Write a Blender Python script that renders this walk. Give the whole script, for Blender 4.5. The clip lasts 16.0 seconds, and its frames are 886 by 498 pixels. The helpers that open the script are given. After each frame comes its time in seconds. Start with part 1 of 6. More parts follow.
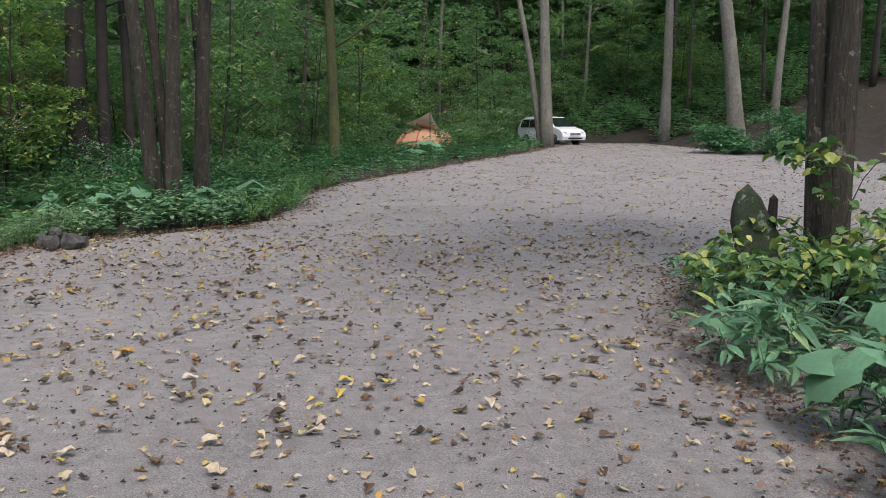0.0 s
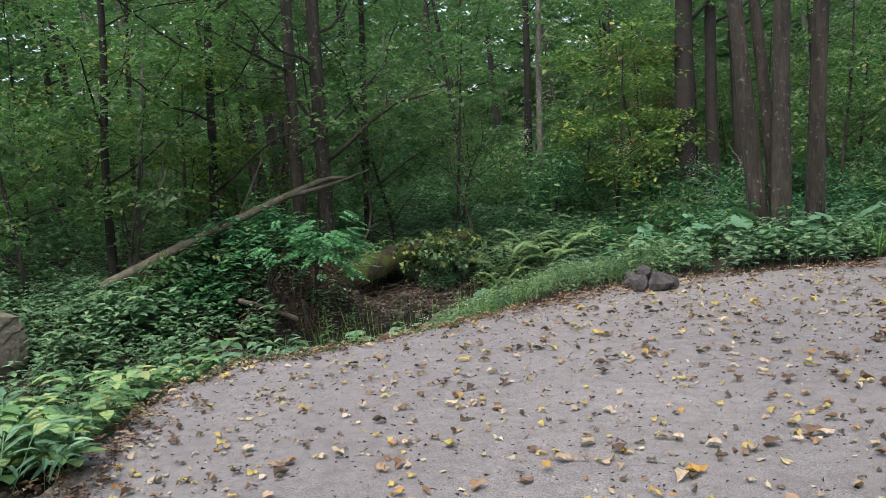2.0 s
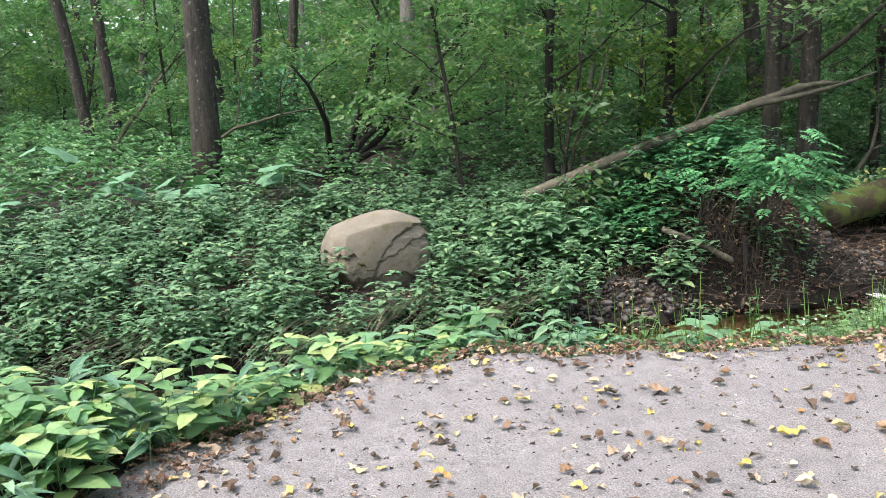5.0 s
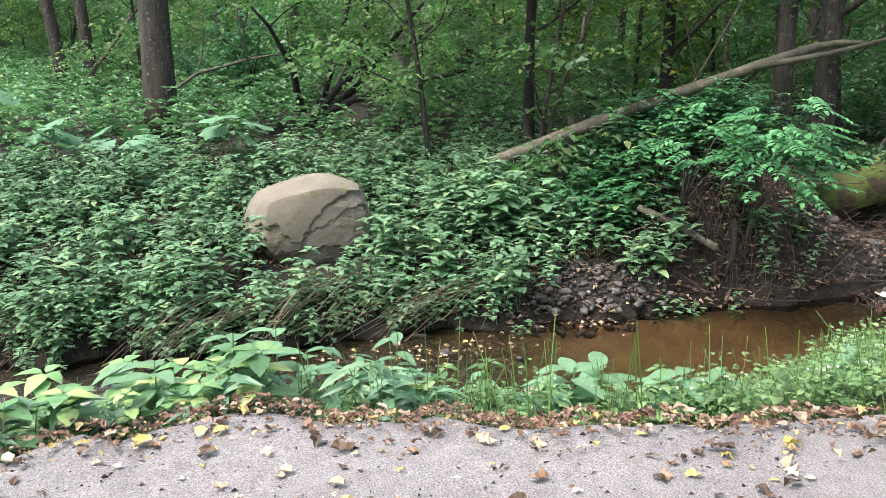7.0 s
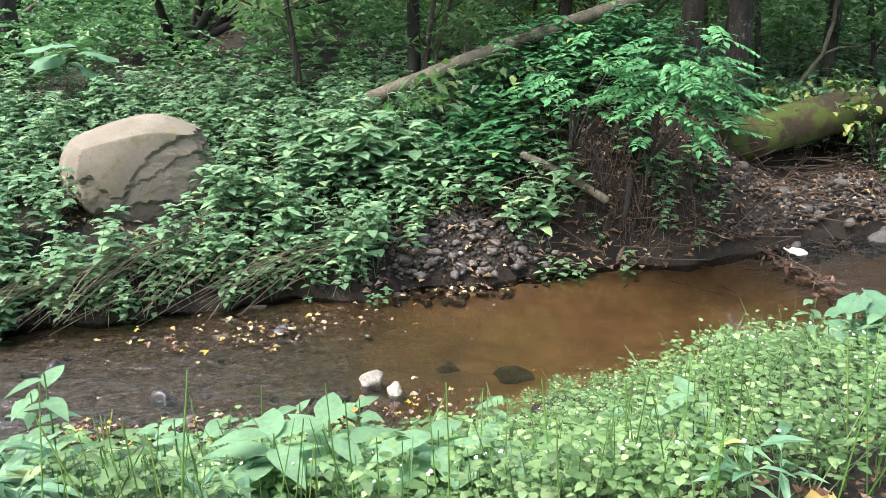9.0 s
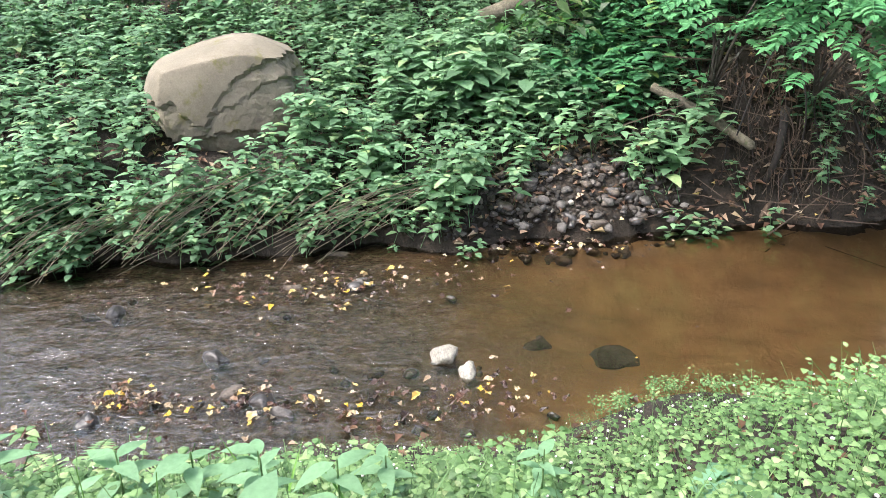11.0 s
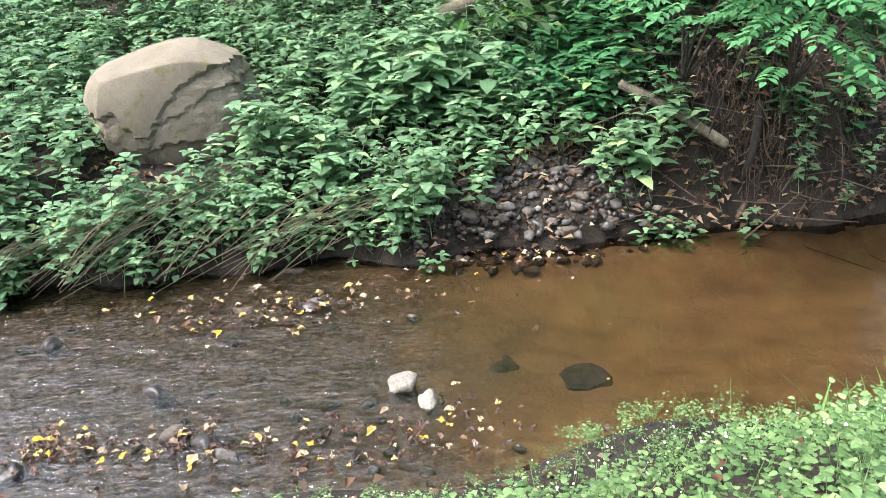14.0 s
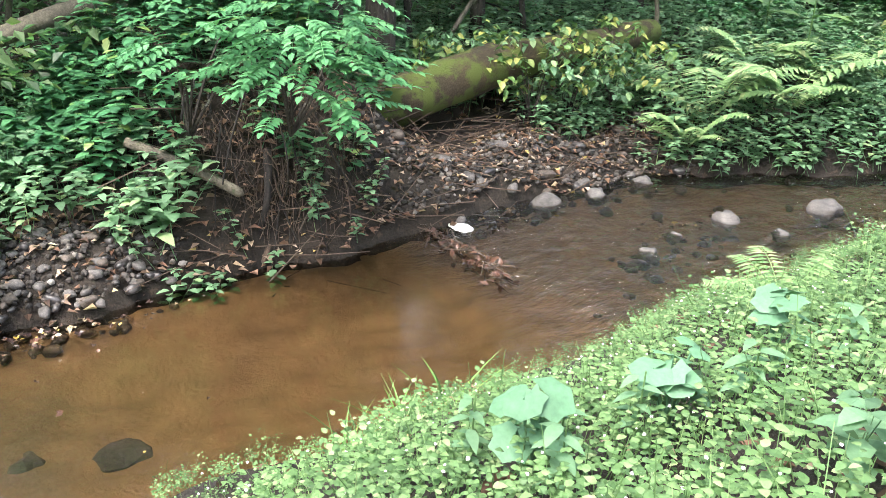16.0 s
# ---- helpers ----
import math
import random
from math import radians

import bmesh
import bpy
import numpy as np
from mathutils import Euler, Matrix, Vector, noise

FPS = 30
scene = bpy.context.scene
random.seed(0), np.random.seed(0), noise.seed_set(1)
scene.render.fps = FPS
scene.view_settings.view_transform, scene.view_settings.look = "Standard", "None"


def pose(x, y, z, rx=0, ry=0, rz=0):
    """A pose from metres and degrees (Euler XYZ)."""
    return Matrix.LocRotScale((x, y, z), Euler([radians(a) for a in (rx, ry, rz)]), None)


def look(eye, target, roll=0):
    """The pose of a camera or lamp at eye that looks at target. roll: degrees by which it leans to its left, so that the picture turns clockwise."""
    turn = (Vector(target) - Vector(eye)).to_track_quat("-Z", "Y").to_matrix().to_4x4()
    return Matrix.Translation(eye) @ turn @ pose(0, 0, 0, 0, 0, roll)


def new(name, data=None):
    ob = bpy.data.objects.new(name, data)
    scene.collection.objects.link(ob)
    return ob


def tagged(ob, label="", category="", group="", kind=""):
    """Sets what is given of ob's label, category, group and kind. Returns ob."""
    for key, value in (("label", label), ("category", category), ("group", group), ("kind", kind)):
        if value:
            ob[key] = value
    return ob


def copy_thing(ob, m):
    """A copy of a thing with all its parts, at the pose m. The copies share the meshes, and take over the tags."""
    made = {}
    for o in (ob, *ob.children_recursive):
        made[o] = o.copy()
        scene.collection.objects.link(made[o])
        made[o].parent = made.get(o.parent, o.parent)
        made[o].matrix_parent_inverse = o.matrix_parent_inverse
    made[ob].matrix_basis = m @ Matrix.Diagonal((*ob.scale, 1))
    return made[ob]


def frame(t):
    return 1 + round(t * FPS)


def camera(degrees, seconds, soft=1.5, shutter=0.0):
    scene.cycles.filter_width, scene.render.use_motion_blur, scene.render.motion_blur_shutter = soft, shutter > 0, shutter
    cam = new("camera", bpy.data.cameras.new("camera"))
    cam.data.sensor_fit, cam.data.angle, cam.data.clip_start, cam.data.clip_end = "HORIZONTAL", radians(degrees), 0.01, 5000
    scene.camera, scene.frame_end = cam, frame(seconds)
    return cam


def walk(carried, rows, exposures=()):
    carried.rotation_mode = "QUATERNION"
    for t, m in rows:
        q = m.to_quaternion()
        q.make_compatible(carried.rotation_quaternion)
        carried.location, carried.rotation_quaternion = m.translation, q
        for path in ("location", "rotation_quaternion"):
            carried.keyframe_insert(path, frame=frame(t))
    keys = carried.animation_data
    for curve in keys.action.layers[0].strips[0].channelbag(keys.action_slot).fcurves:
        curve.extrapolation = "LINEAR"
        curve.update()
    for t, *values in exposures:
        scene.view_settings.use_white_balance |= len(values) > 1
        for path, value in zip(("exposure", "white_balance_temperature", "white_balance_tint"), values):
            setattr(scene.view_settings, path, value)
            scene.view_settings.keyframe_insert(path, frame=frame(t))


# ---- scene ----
cam = camera(54.7, 16.0, soft=0.75)
METRES, EYE, TILT, LEAN, TURN = 11.0, 1.5, -8.0, 0.0, 0.0
ROWS = [
    (0.0, 0.0, 0.0, 0.0, 0.0, 0.0, -0.0),
    (0.5, -0.0065, 0.0421, 0.007, 5.54, 1.18, 0.5),
    (1.0, -0.0155, 0.0814, 0.0116, 16.46, 0.95, 0.23),
    (1.5, -0.0258, 0.1192, 0.02, 27.35, 1.23, 0.1),
    (2.0, -0.0409, 0.1594, 0.0284, 39.37, 0.61, -1.01),
    (2.5, -0.0487, 0.2002, 0.0358, 49.31, -0.07, -2.6),
    (3.0, -0.0637, 0.2413, 0.0394, 58.31, -2.13, -3.62),
    (3.5, -0.0842, 0.2857, 0.0452, 65.69, -4.43, -4.25),
    (4.0, -0.1002, 0.3278, 0.0524, 69.95, -5.87, -4.25),
    (6.5, -0.22, 0.5344, 0.0826, 78.08, -10.32, -6.18),
    (7.0, -0.2516, 0.5662, 0.0837, 77.77, -11.79, -6.81),
    (7.5, -0.2807, 0.5975, 0.0878, 77.86, -13.26, -6.75),
    (8.0, -0.3029, 0.6286, 0.0909, 76.44, -14.58, -6.89),
    (8.5, -0.3315, 0.6599, 0.0901, 74.3, -15.97, -7.22),
    (11.0, -0.452, 0.7527, 0.0977, 84.86, -23.29, -6.36),
    (11.5, -0.471, 0.7533, 0.0956, 94.72, -25.84, -4.39),
    (12.0, -0.4863, 0.751, 0.0949, 99.19, -26.8, -3.21),
    (12.5, -0.4901, 0.757, 0.0939, 98.46, -26.84, -2.97),
    (13.0, -0.4923, 0.7636, 0.0956, 94.56, -26.68, -3.36),
    (13.5, -0.4922, 0.7685, 0.0974, 88.98, -25.2, -4.34),
    (14.0, -0.4919, 0.7724, 0.0995, 83.02, -23.7, -5.25),
    (14.5, -0.4917, 0.7771, 0.1007, 76.87, -22.35, -5.96),
    (15.0, -0.4913, 0.7824, 0.1022, 68.98, -20.53, -6.75),
    (15.5, -0.4894, 0.7899, 0.1047, 60.02, -18.64, -7.22),
    (16.0, -0.4851, 0.7976, 0.1083, 53.09, -17.36, -7.39),
]
EXPOSURES = [(0.0, 0.88), (1.0, 0.82), (2.0, 1.15), (2.5, 1.48), (3.5, 1.82), (4.5, 1.9), (7.0, 2.12), (8.5, 2.25), (11.0, 2.38), (13.0, 2.34), (14.5, 2.46), (16.0, 2.68)]
walk(cam, [(t, pose(0, 0, EYE, TILT, LEAN, TURN) @ pose(METRES * x, METRES * y, METRES * z, 90 + pitch, roll, yaw)) for t, x, y, z, yaw, pitch, roll in ROWS], EXPOSURES)

# ---- sky and sun: an overcast afternoon ----
world = bpy.data.worlds.new("overcast_sky")
scene.world = world
world.use_nodes = True
wn = world.node_tree.nodes
sky = wn.new("ShaderNodeTexSky")
sky.sky_type = "NISHITA"
sky.sun_disc = False
sky.sun_elevation = radians(60)
sky.sun_rotation = radians(163)
sky.air_density, sky.dust_density = 1.0, 4.0
soft_sky = wn.new("ShaderNodeHueSaturation")
soft_sky.inputs["Saturation"].default_value = 0.75
world.node_tree.links.new(sky.outputs[0], soft_sky.inputs["Color"])
world.node_tree.links.new(soft_sky.outputs[0], wn["Background"].inputs[0])
wn["Background"].inputs[1].default_value = 0.15
sun = new("sun", bpy.data.lights.new("sun", "SUN"))
sun.data.energy, sun.data.angle, sun.data.color = 0.55, radians(25), (1.0, 0.98, 0.95)
sun.matrix_world = look((2.7, -9.3, 27.7), (-2, 6, 0))
tagged(sun, "soft overcast sunlight", "sun", kind="structure")

# ---- materials ----
class Nodes:
    """Short hand for building a node material."""
    def __init__(self, name):
        self.mat = bpy.data.materials.new(name)
        self.mat.use_nodes = True
        self.tree = self.mat.node_tree
        self.bsdf = self.tree.nodes["Principled BSDF"]
        self.out = self.tree.nodes["Material Output"]

    def add(self, kind, **settings):
        node = self.tree.nodes.new(kind)
        for key, value in settings.items():
            node.inputs[key.replace("_", " ")].default_value = value
        return node

    def link(self, a, b):
        self.tree.links.new(a, b)

    def noise(self, scale, detail=4.0, rough=0.6, coords=None):
        n = self.add("ShaderNodeTexNoise", Scale=scale, Detail=detail, Roughness=rough)
        if coords is None:
            coords = self.add("ShaderNodeNewGeometry").outputs["Position"]
        self.link(coords, n.inputs["Vector"])
        return n.outputs[0]

    def ramp(self, fac, stops):
        r = self.add("ShaderNodeValToRGB")
        els = r.color_ramp.elements
        while len(els) < len(stops):
            els.new(0.5)
        for e, (p, c) in zip(els, stops):
            e.position, e.color = p, (*c, 1)
        self.link(fac, r.inputs[0])
        return r.outputs[0]

    def mix(self, fac, a, b, blend="MIX"):
        m = self.tree.nodes.new("ShaderNodeMix")
        m.data_type, m.blend_type = "RGBA", blend
        for sock, v in ((m.inputs[0], fac), (m.inputs[6], a), (m.inputs[7], b)):
            if isinstance(v, bpy.types.NodeSocket):
                self.link(v, sock)
            else:
                sock.default_value = v if isinstance(v, float) else (*v, 1)
        return m.outputs[2]

    def bump(self, height, strength=0.5, distance=0.01, normal=None):
        b = self.add("ShaderNodeBump", Strength=strength, Distance=distance)
        self.link(height, b.inputs["Height"])
        if normal is not None:
            self.link(normal, b.inputs["Normal"])
        self.link(b.outputs[0], self.bsdf.inputs["Normal"])
        return b.outputs[0]

    def colour(self, socket):
        self.link(socket, self.bsdf.inputs["Base Color"])


def leaf_material(name, stops, rough=0.5, through_light=0.14, patch=0.22, gloss=0.4):
    """Leaves: a colour for each leaf, patches over the ground, light through the blade."""
    n = Nodes(name)
    island = n.add("ShaderNodeNewGeometry").outputs["Random Per Island"]
    c = n.ramp(island, stops)
    big = n.ramp(n.noise(2.2, 4), [(0.3, (1 - patch * 1.5,) * 3), (0.7, (1 + patch * 0.7,) * 3)])
    c = n.mix(1.0, c, big, "MULTIPLY")
    fine = n.ramp(n.noise(45, 3), [(0.3, (0.82, 0.82, 0.82)), (0.7, (1.1, 1.1, 1.1))])
    c = n.mix(1.0, c, fine, "MULTIPLY")
    n.colour(c)
    n.bsdf.inputs["Roughness"].default_value = rough
    n.bsdf.inputs["Specular IOR Level"].default_value = gloss
    tr = n.add("ShaderNodeBsdfTranslucent")
    n.link(n.mix(0.5, c, (0.16, 0.5, 0.1), "MIX"), tr.inputs["Color"])
    ms = n.add("ShaderNodeMixShader")
    ms.inputs[0].default_value = through_light
    n.link(n.bsdf.outputs[0], ms.inputs[1])
    n.link(tr.outputs[0], ms.inputs[2])
    n.link(ms.outputs[0], n.out.inputs[0])
    return n.mat


def surface(name, low, high, scale, fine=60.0, rough=0.85, bump=0.4, distance=0.01, spots=None, grain=None):
    """A rough natural surface with broad and fine variation; spots: (colour, scale, threshold)."""
    n = Nodes(name)
    coords = None
    if grain:
        m = n.add("ShaderNodeMapping")
        m.inputs["Scale"].default_value = grain
        n.link(n.add("ShaderNodeNewGeometry").outputs["Position"], m.inputs["Vector"])
        coords = m.outputs[0]
    c = n.ramp(n.noise(scale, 5, 0.65, coords), [(0.3, low), (0.7, high)])
    f = n.noise(fine, 4, 0.7, coords)
    c = n.mix(1.0, c, n.ramp(f, [(0.28, (0.5, 0.5, 0.5)), (0.72, (1.4, 1.4, 1.4))]), "MULTIPLY")
    if spots:
        k = n.ramp(n.noise(spots[1], 4, 0.65), [(spots[2], (0, 0, 0)), (spots[2] + 0.1, (1, 1, 1))])
        c = n.mix(k, c, spots[0])
    n.colour(c)
    n.bsdf.inputs["Roughness"].default_value = rough
    n.bump(f, bump, distance)
    return n.mat


def plain(name, colour, rough=0.5, metal=0.0):
    n = Nodes(name)
    f = n.noise(30, 3)
    n.colour(n.mix(1.0, colour, n.ramp(f, [(0.3, (0.88,) * 3), (0.7, (1.06,) * 3)]), "MULTIPLY"))
    n.bsdf.inputs["Roughness"].default_value = rough
    n.bsdf.inputs["Metallic"].default_value = metal
    return n.mat


G1, G2, G3, G4 = (0.025, 0.09, 0.04), (0.05, 0.17, 0.07), (0.09, 0.25, 0.1), (0.2, 0.3, 0.08)
M = {}
M["nettle"] = leaf_material("nettle_leaves", [(0.0, (0.065, 0.12, 0.065)), (0.3, (0.12, 0.22, 0.12)), (0.6, (0.175, 0.31, 0.17)), (0.9, (0.235, 0.39, 0.215)), (1.0, (0.33, 0.43, 0.2))], 0.6, 0.28, 0.22, 0.3)
M["forest"] = leaf_material("forest_plant_leaves", [(0.0, G1), (0.5, G2), (0.9, G3), (1.0, G4)])
M["cover"] = leaf_material("ground_cover_leaves", [(0.0, (0.06, 0.12, 0.04)), (0.5, (0.125, 0.225, 0.08)), (0.9, (0.195, 0.31, 0.12)), (1.0, (0.3, 0.38, 0.18))])
M["bamboo"] = leaf_material("bamboo_grass_leaves", [(0.0, (0.062, 0.14, 0.078)), (0.6, (0.122, 0.25, 0.135)), (0.95, (0.23, 0.37, 0.205)), (0.985, (0.3, 0.36, 0.1)), (1.0, (0.4, 0.3, 0.06))], 0.4)
M["butterbur"] = leaf_material("butterbur_leaves", [(0.0, (0.08, 0.17, 0.09)), (0.6, (0.13, 0.27, 0.15)), (1.0, (0.2, 0.35, 0.19))], 0.6)
M["yellowing"] = leaf_material("yellowing_vine_leaves", [(0.0, (0.06, 0.14, 0.05)), (0.45, (0.12, 0.22, 0.06)), (0.75, (0.2, 0.28, 0.08)), (1.0, (0.38, 0.38, 0.1))], 0.45)
M["edge_herb"] = leaf_material("edge_herb_leaves", [(0.0, (0.09, 0.2, 0.08)), (0.4, (0.17, 0.33, 0.13)), (0.75, (0.29, 0.44, 0.17)), (1.0, (0.48, 0.52, 0.2))], 0.45, 0.25)
M["fern"] = leaf_material("fern_fronds", [(0.0, (0.13, 0.24, 0.09)), (0.6, (0.24, 0.37, 0.15)), (1.0, (0.4, 0.46, 0.22))])
M["crown"] = leaf_material("tree_leaves", [(0.0, (0.05, 0.09, 0.05)), (0.5, (0.09, 0.15, 0.075)), (0.85, (0.15, 0.22, 0.1)), (1.0, (0.28, 0.3, 0.1))], 0.5, 0.42)
M["crown_light"] = leaf_material("light_tree_leaves", [(0.0, (0.07, 0.12, 0.06)), (0.5, (0.13, 0.2, 0.09)), (0.9, (0.2, 0.28, 0.12)), (1.0, (0.38, 0.38, 0.13))], 0.5, 0.45)
M["crown_yellow"] = leaf_material("yellow_green_tree_leaves", [(0.0, (0.05, 0.1, 0.03)), (0.4, (0.1, 0.18, 0.05)), (0.75, (0.2, 0.27, 0.06)), (1.0, (0.4, 0.38, 0.08))], 0.5, 0.35)
M["crown_rust"] = leaf_material("rusty_tree_leaves", [(0.0, (0.07, 0.09, 0.03)), (0.5, (0.16, 0.12, 0.05)), (1.0, (0.25, 0.14, 0.06))], 0.5, 0.35)
M["pinnate"] = leaf_material("pinnate_shrub_leaves", [(0.0, (0.05, 0.17, 0.065)), (0.5, (0.085, 0.26, 0.1)), (0.95, (0.14, 0.34, 0.14)), (1.0, (0.5, 0.5, 0.14))])
M["grass"] = leaf_material("grass_blades", [(0.0, (0.06, 0.15, 0.03)), (0.6, (0.12, 0.26, 0.05)), (1.0, (0.25, 0.33, 0.08))])
M["litter"] = leaf_material("fallen_leaves", [(0.0, (0.06, 0.036, 0.026)), (0.25, (0.13, 0.078, 0.052)), (0.42, (0.26, 0.15, 0.09)), (0.55, (0.44, 0.31, 0.2)), (0.74, (0.6, 0.5, 0.38)), (0.84, (0.5, 0.4, 0.14)), (0.95, (0.54, 0.4, 0.1)), (1.0, (0.45, 0.2, 0.06))], 0.65, 0.08, 0.15)
M["drift"] = leaf_material("drifted_leaves", [(0.0, (0.05, 0.026, 0.018)), (0.3, (0.13, 0.065, 0.042)), (0.55, (0.2, 0.11, 0.072)), (0.78, (0.28, 0.185, 0.13)), (0.93, (0.45, 0.35, 0.26)), (1.0, (0.46, 0.33, 0.09))], 0.7, 0.06, 0.2)
M["crumbs"] = leaf_material("leaf_crumbs", [(0.0, (0.02, 0.013, 0.01)), (0.6, (0.07, 0.042, 0.03)), (0.8, (0.14, 0.09, 0.06)), (0.86, (0.45, 0.38, 0.3)), (1.0, (0.6, 0.55, 0.48))], 0.7, 0.0, 0.15)
M["wetlitter"] = leaf_material("wet_fallen_leaves", [(0.0, (0.03, 0.015, 0.015)), (0.5, (0.08, 0.04, 0.03)), (0.72, (0.17, 0.08, 0.05)), (0.85, (0.45, 0.36, 0.24)), (1.0, (0.6, 0.4, 0.04))], 0.3, 0.05, 0.15)
M["bark"] = surface("grey_brown_bark", (0.018, 0.015, 0.012), (0.08, 0.066, 0.052), 7.0, 30, 0.9, 1.0, 0.06, ((0.2, 0.2, 0.17), 11, 0.6), (1, 1, 0.2))
M["bark_pale"] = surface("pale_grey_bark", (0.11, 0.1, 0.085), (0.2, 0.19, 0.165), 2.5, 25, 0.9, 0.7, 0.02, ((0.07, 0.08, 0.045), 4, 0.6), (1, 1, 0.3))
M["bark_moss"] = surface("mossy_bark", (0.05, 0.055, 0.02), (0.1, 0.115, 0.035), 3.0, 30, 0.95, 0.9, 0.03, ((0.05, 0.045, 0.035), 4, 0.55), (1, 1, 0.3))
# much darker than the other barks, about as rough
M["bark_dark"] = surface("near_black_bark", (0.012, 0.01, 0.009), (0.035, 0.028, 0.023), 3.0, 30, 0.85, 0.9, 0.02)
M["deadwood"] = surface("weathered_dead_wood", (0.05, 0.044, 0.032), (0.16, 0.14, 0.1), 4.0, 40, 0.9, 0.8, 0.015, ((0.06, 0.075, 0.03), 6, 0.58))
M["straw"] = surface("dry_stems", (0.18, 0.145, 0.1), (0.38, 0.32, 0.23), 8.0, 60, 0.85, 0.3)
M["root"] = surface("bare_roots", (0.045, 0.03, 0.022), (0.12, 0.085, 0.06), 8.0, 60, 0.9, 0.6)
M["moss_log"] = surface("moss_covered_log", (0.03, 0.023, 0.013), (0.075, 0.053, 0.028), 2.5, 50, 0.95, 0.9, 0.02, ((0.075, 0.1, 0.018), 3.5, 0.46))
M["soil"] = surface("dark_forest_soil", (0.014, 0.011, 0.008), (0.042, 0.031, 0.022), 2.0, 35, 0.95, 0.9, 0.03, ((0.07, 0.046, 0.03), 9, 0.6))
M["gravel"] = leaf_material("mixed_gravel", [(0.0, (0.02, 0.018, 0.017)), (0.5, (0.055, 0.046, 0.04)), (0.8, (0.1, 0.087, 0.077)), (0.97, (0.19, 0.17, 0.15)), (1.0, (0.36, 0.34, 0.31))], 0.75, 0.0, 0.2)
M["stone"] = surface("grey_river_stone", (0.06, 0.054, 0.051), (0.14, 0.127, 0.118), 6.0, 70, 0.75, 0.4, 0.006)
M["stone_brown"] = surface("brown_river_stone", (0.055, 0.043, 0.035), (0.125, 0.1, 0.082), 6.0, 70, 0.7, 0.4, 0.006)
M["rock"] = surface("dark_rough_rock", (0.03, 0.027, 0.027), (0.11, 0.1, 0.1), 7.0, 45, 0.95, 0.8, 0.01)
M["stone_dark"] = surface("wet_dark_stone", (0.025, 0.023, 0.024), (0.07, 0.062, 0.06), 6.0, 70, 0.35, 0.4, 0.006)
M["stone_pale"] = surface("pale_stone", (0.18, 0.165, 0.14), (0.33, 0.31, 0.27), 5.0, 60, 0.75, 0.4, 0.006, ((0.3, 0.31, 0.24), 7, 0.62))


def road_material():
    """Hard grey-brown gravel earth with grit, damp patches and small pale stones."""
    n = Nodes("packed_gravel_earth")
    c = n.ramp(n.noise(0.55, 5), [(0.3, (0.215, 0.198, 0.197)), (0.7, (0.288, 0.267, 0.263))])
    grit = n.noise(130, 5, 0.75)
    c = n.mix(1.0, c, n.ramp(grit, [(0.34, (0.35, 0.35, 0.36)), (0.5, (0.98, 0.98, 0.98)), (0.66, (1.7, 1.68, 1.66))]), "MULTIPLY")
    mid = n.noise(9, 5, 0.7)
    c = n.mix(1.0, c, n.ramp(mid, [(0.3, (0.74, 0.73, 0.72)), (0.65, (1.07, 1.07, 1.07))]), "MULTIPLY")
    vor = n.add("ShaderNodeTexVoronoi", Scale=38.0)
    n.link(n.add("ShaderNodeNewGeometry").outputs["Position"], vor.inputs["Vector"])
    pick = n.ramp(vor.outputs["Distance"], [(0.1, (1, 1, 1)), (0.16, (0, 0, 0))])
    some = n.ramp(n.noise(14, 2), [(0.5, (0, 0, 0)), (0.58, (1, 1, 1))])
    c = n.mix(n.mix(1.0, pick, some, "MULTIPLY"), c, (0.42, 0.4, 0.38))
    n.colour(c)
    n.bsdf.inputs["Roughness"].default_value = 0.82
    n.bump(n.mix(0.7, mid, grit), 0.9, 0.014)
    return n.mat


def boulder_material():
    n = Nodes("tan_sandstone_boulder")
    c = n.ramp(n.noise(2.2, 6, 0.65), [(0.3, (0.135, 0.115, 0.085)), (0.7, (0.22, 0.19, 0.145))])
    f = n.noise(55, 5, 0.7)
    c = n.mix(1.0, c, n.ramp(f, [(0.3, (0.8, 0.8, 0.8)), (0.7, (1.12, 1.12, 1.12))]), "MULTIPLY")
    moss = n.ramp(n.noise(3.4, 5, 0.7), [(0.57, (0, 0, 0)), (0.68, (1, 1, 1))])
    c = n.mix(moss, c, (0.13, 0.12, 0.045))
    streak = n.ramp(n.noise(7.0, 4, 0.7), [(0.58, (0, 0, 0)), (0.72, (0.7, 0.7, 0.7))])
    c = n.mix(streak, c, (0.12, 0.1, 0.08))
    n.colour(c)
    n.bsdf.inputs["Roughness"].default_value = 0.9
    n.bump(f, 0.5, 0.008)
    return n.mat


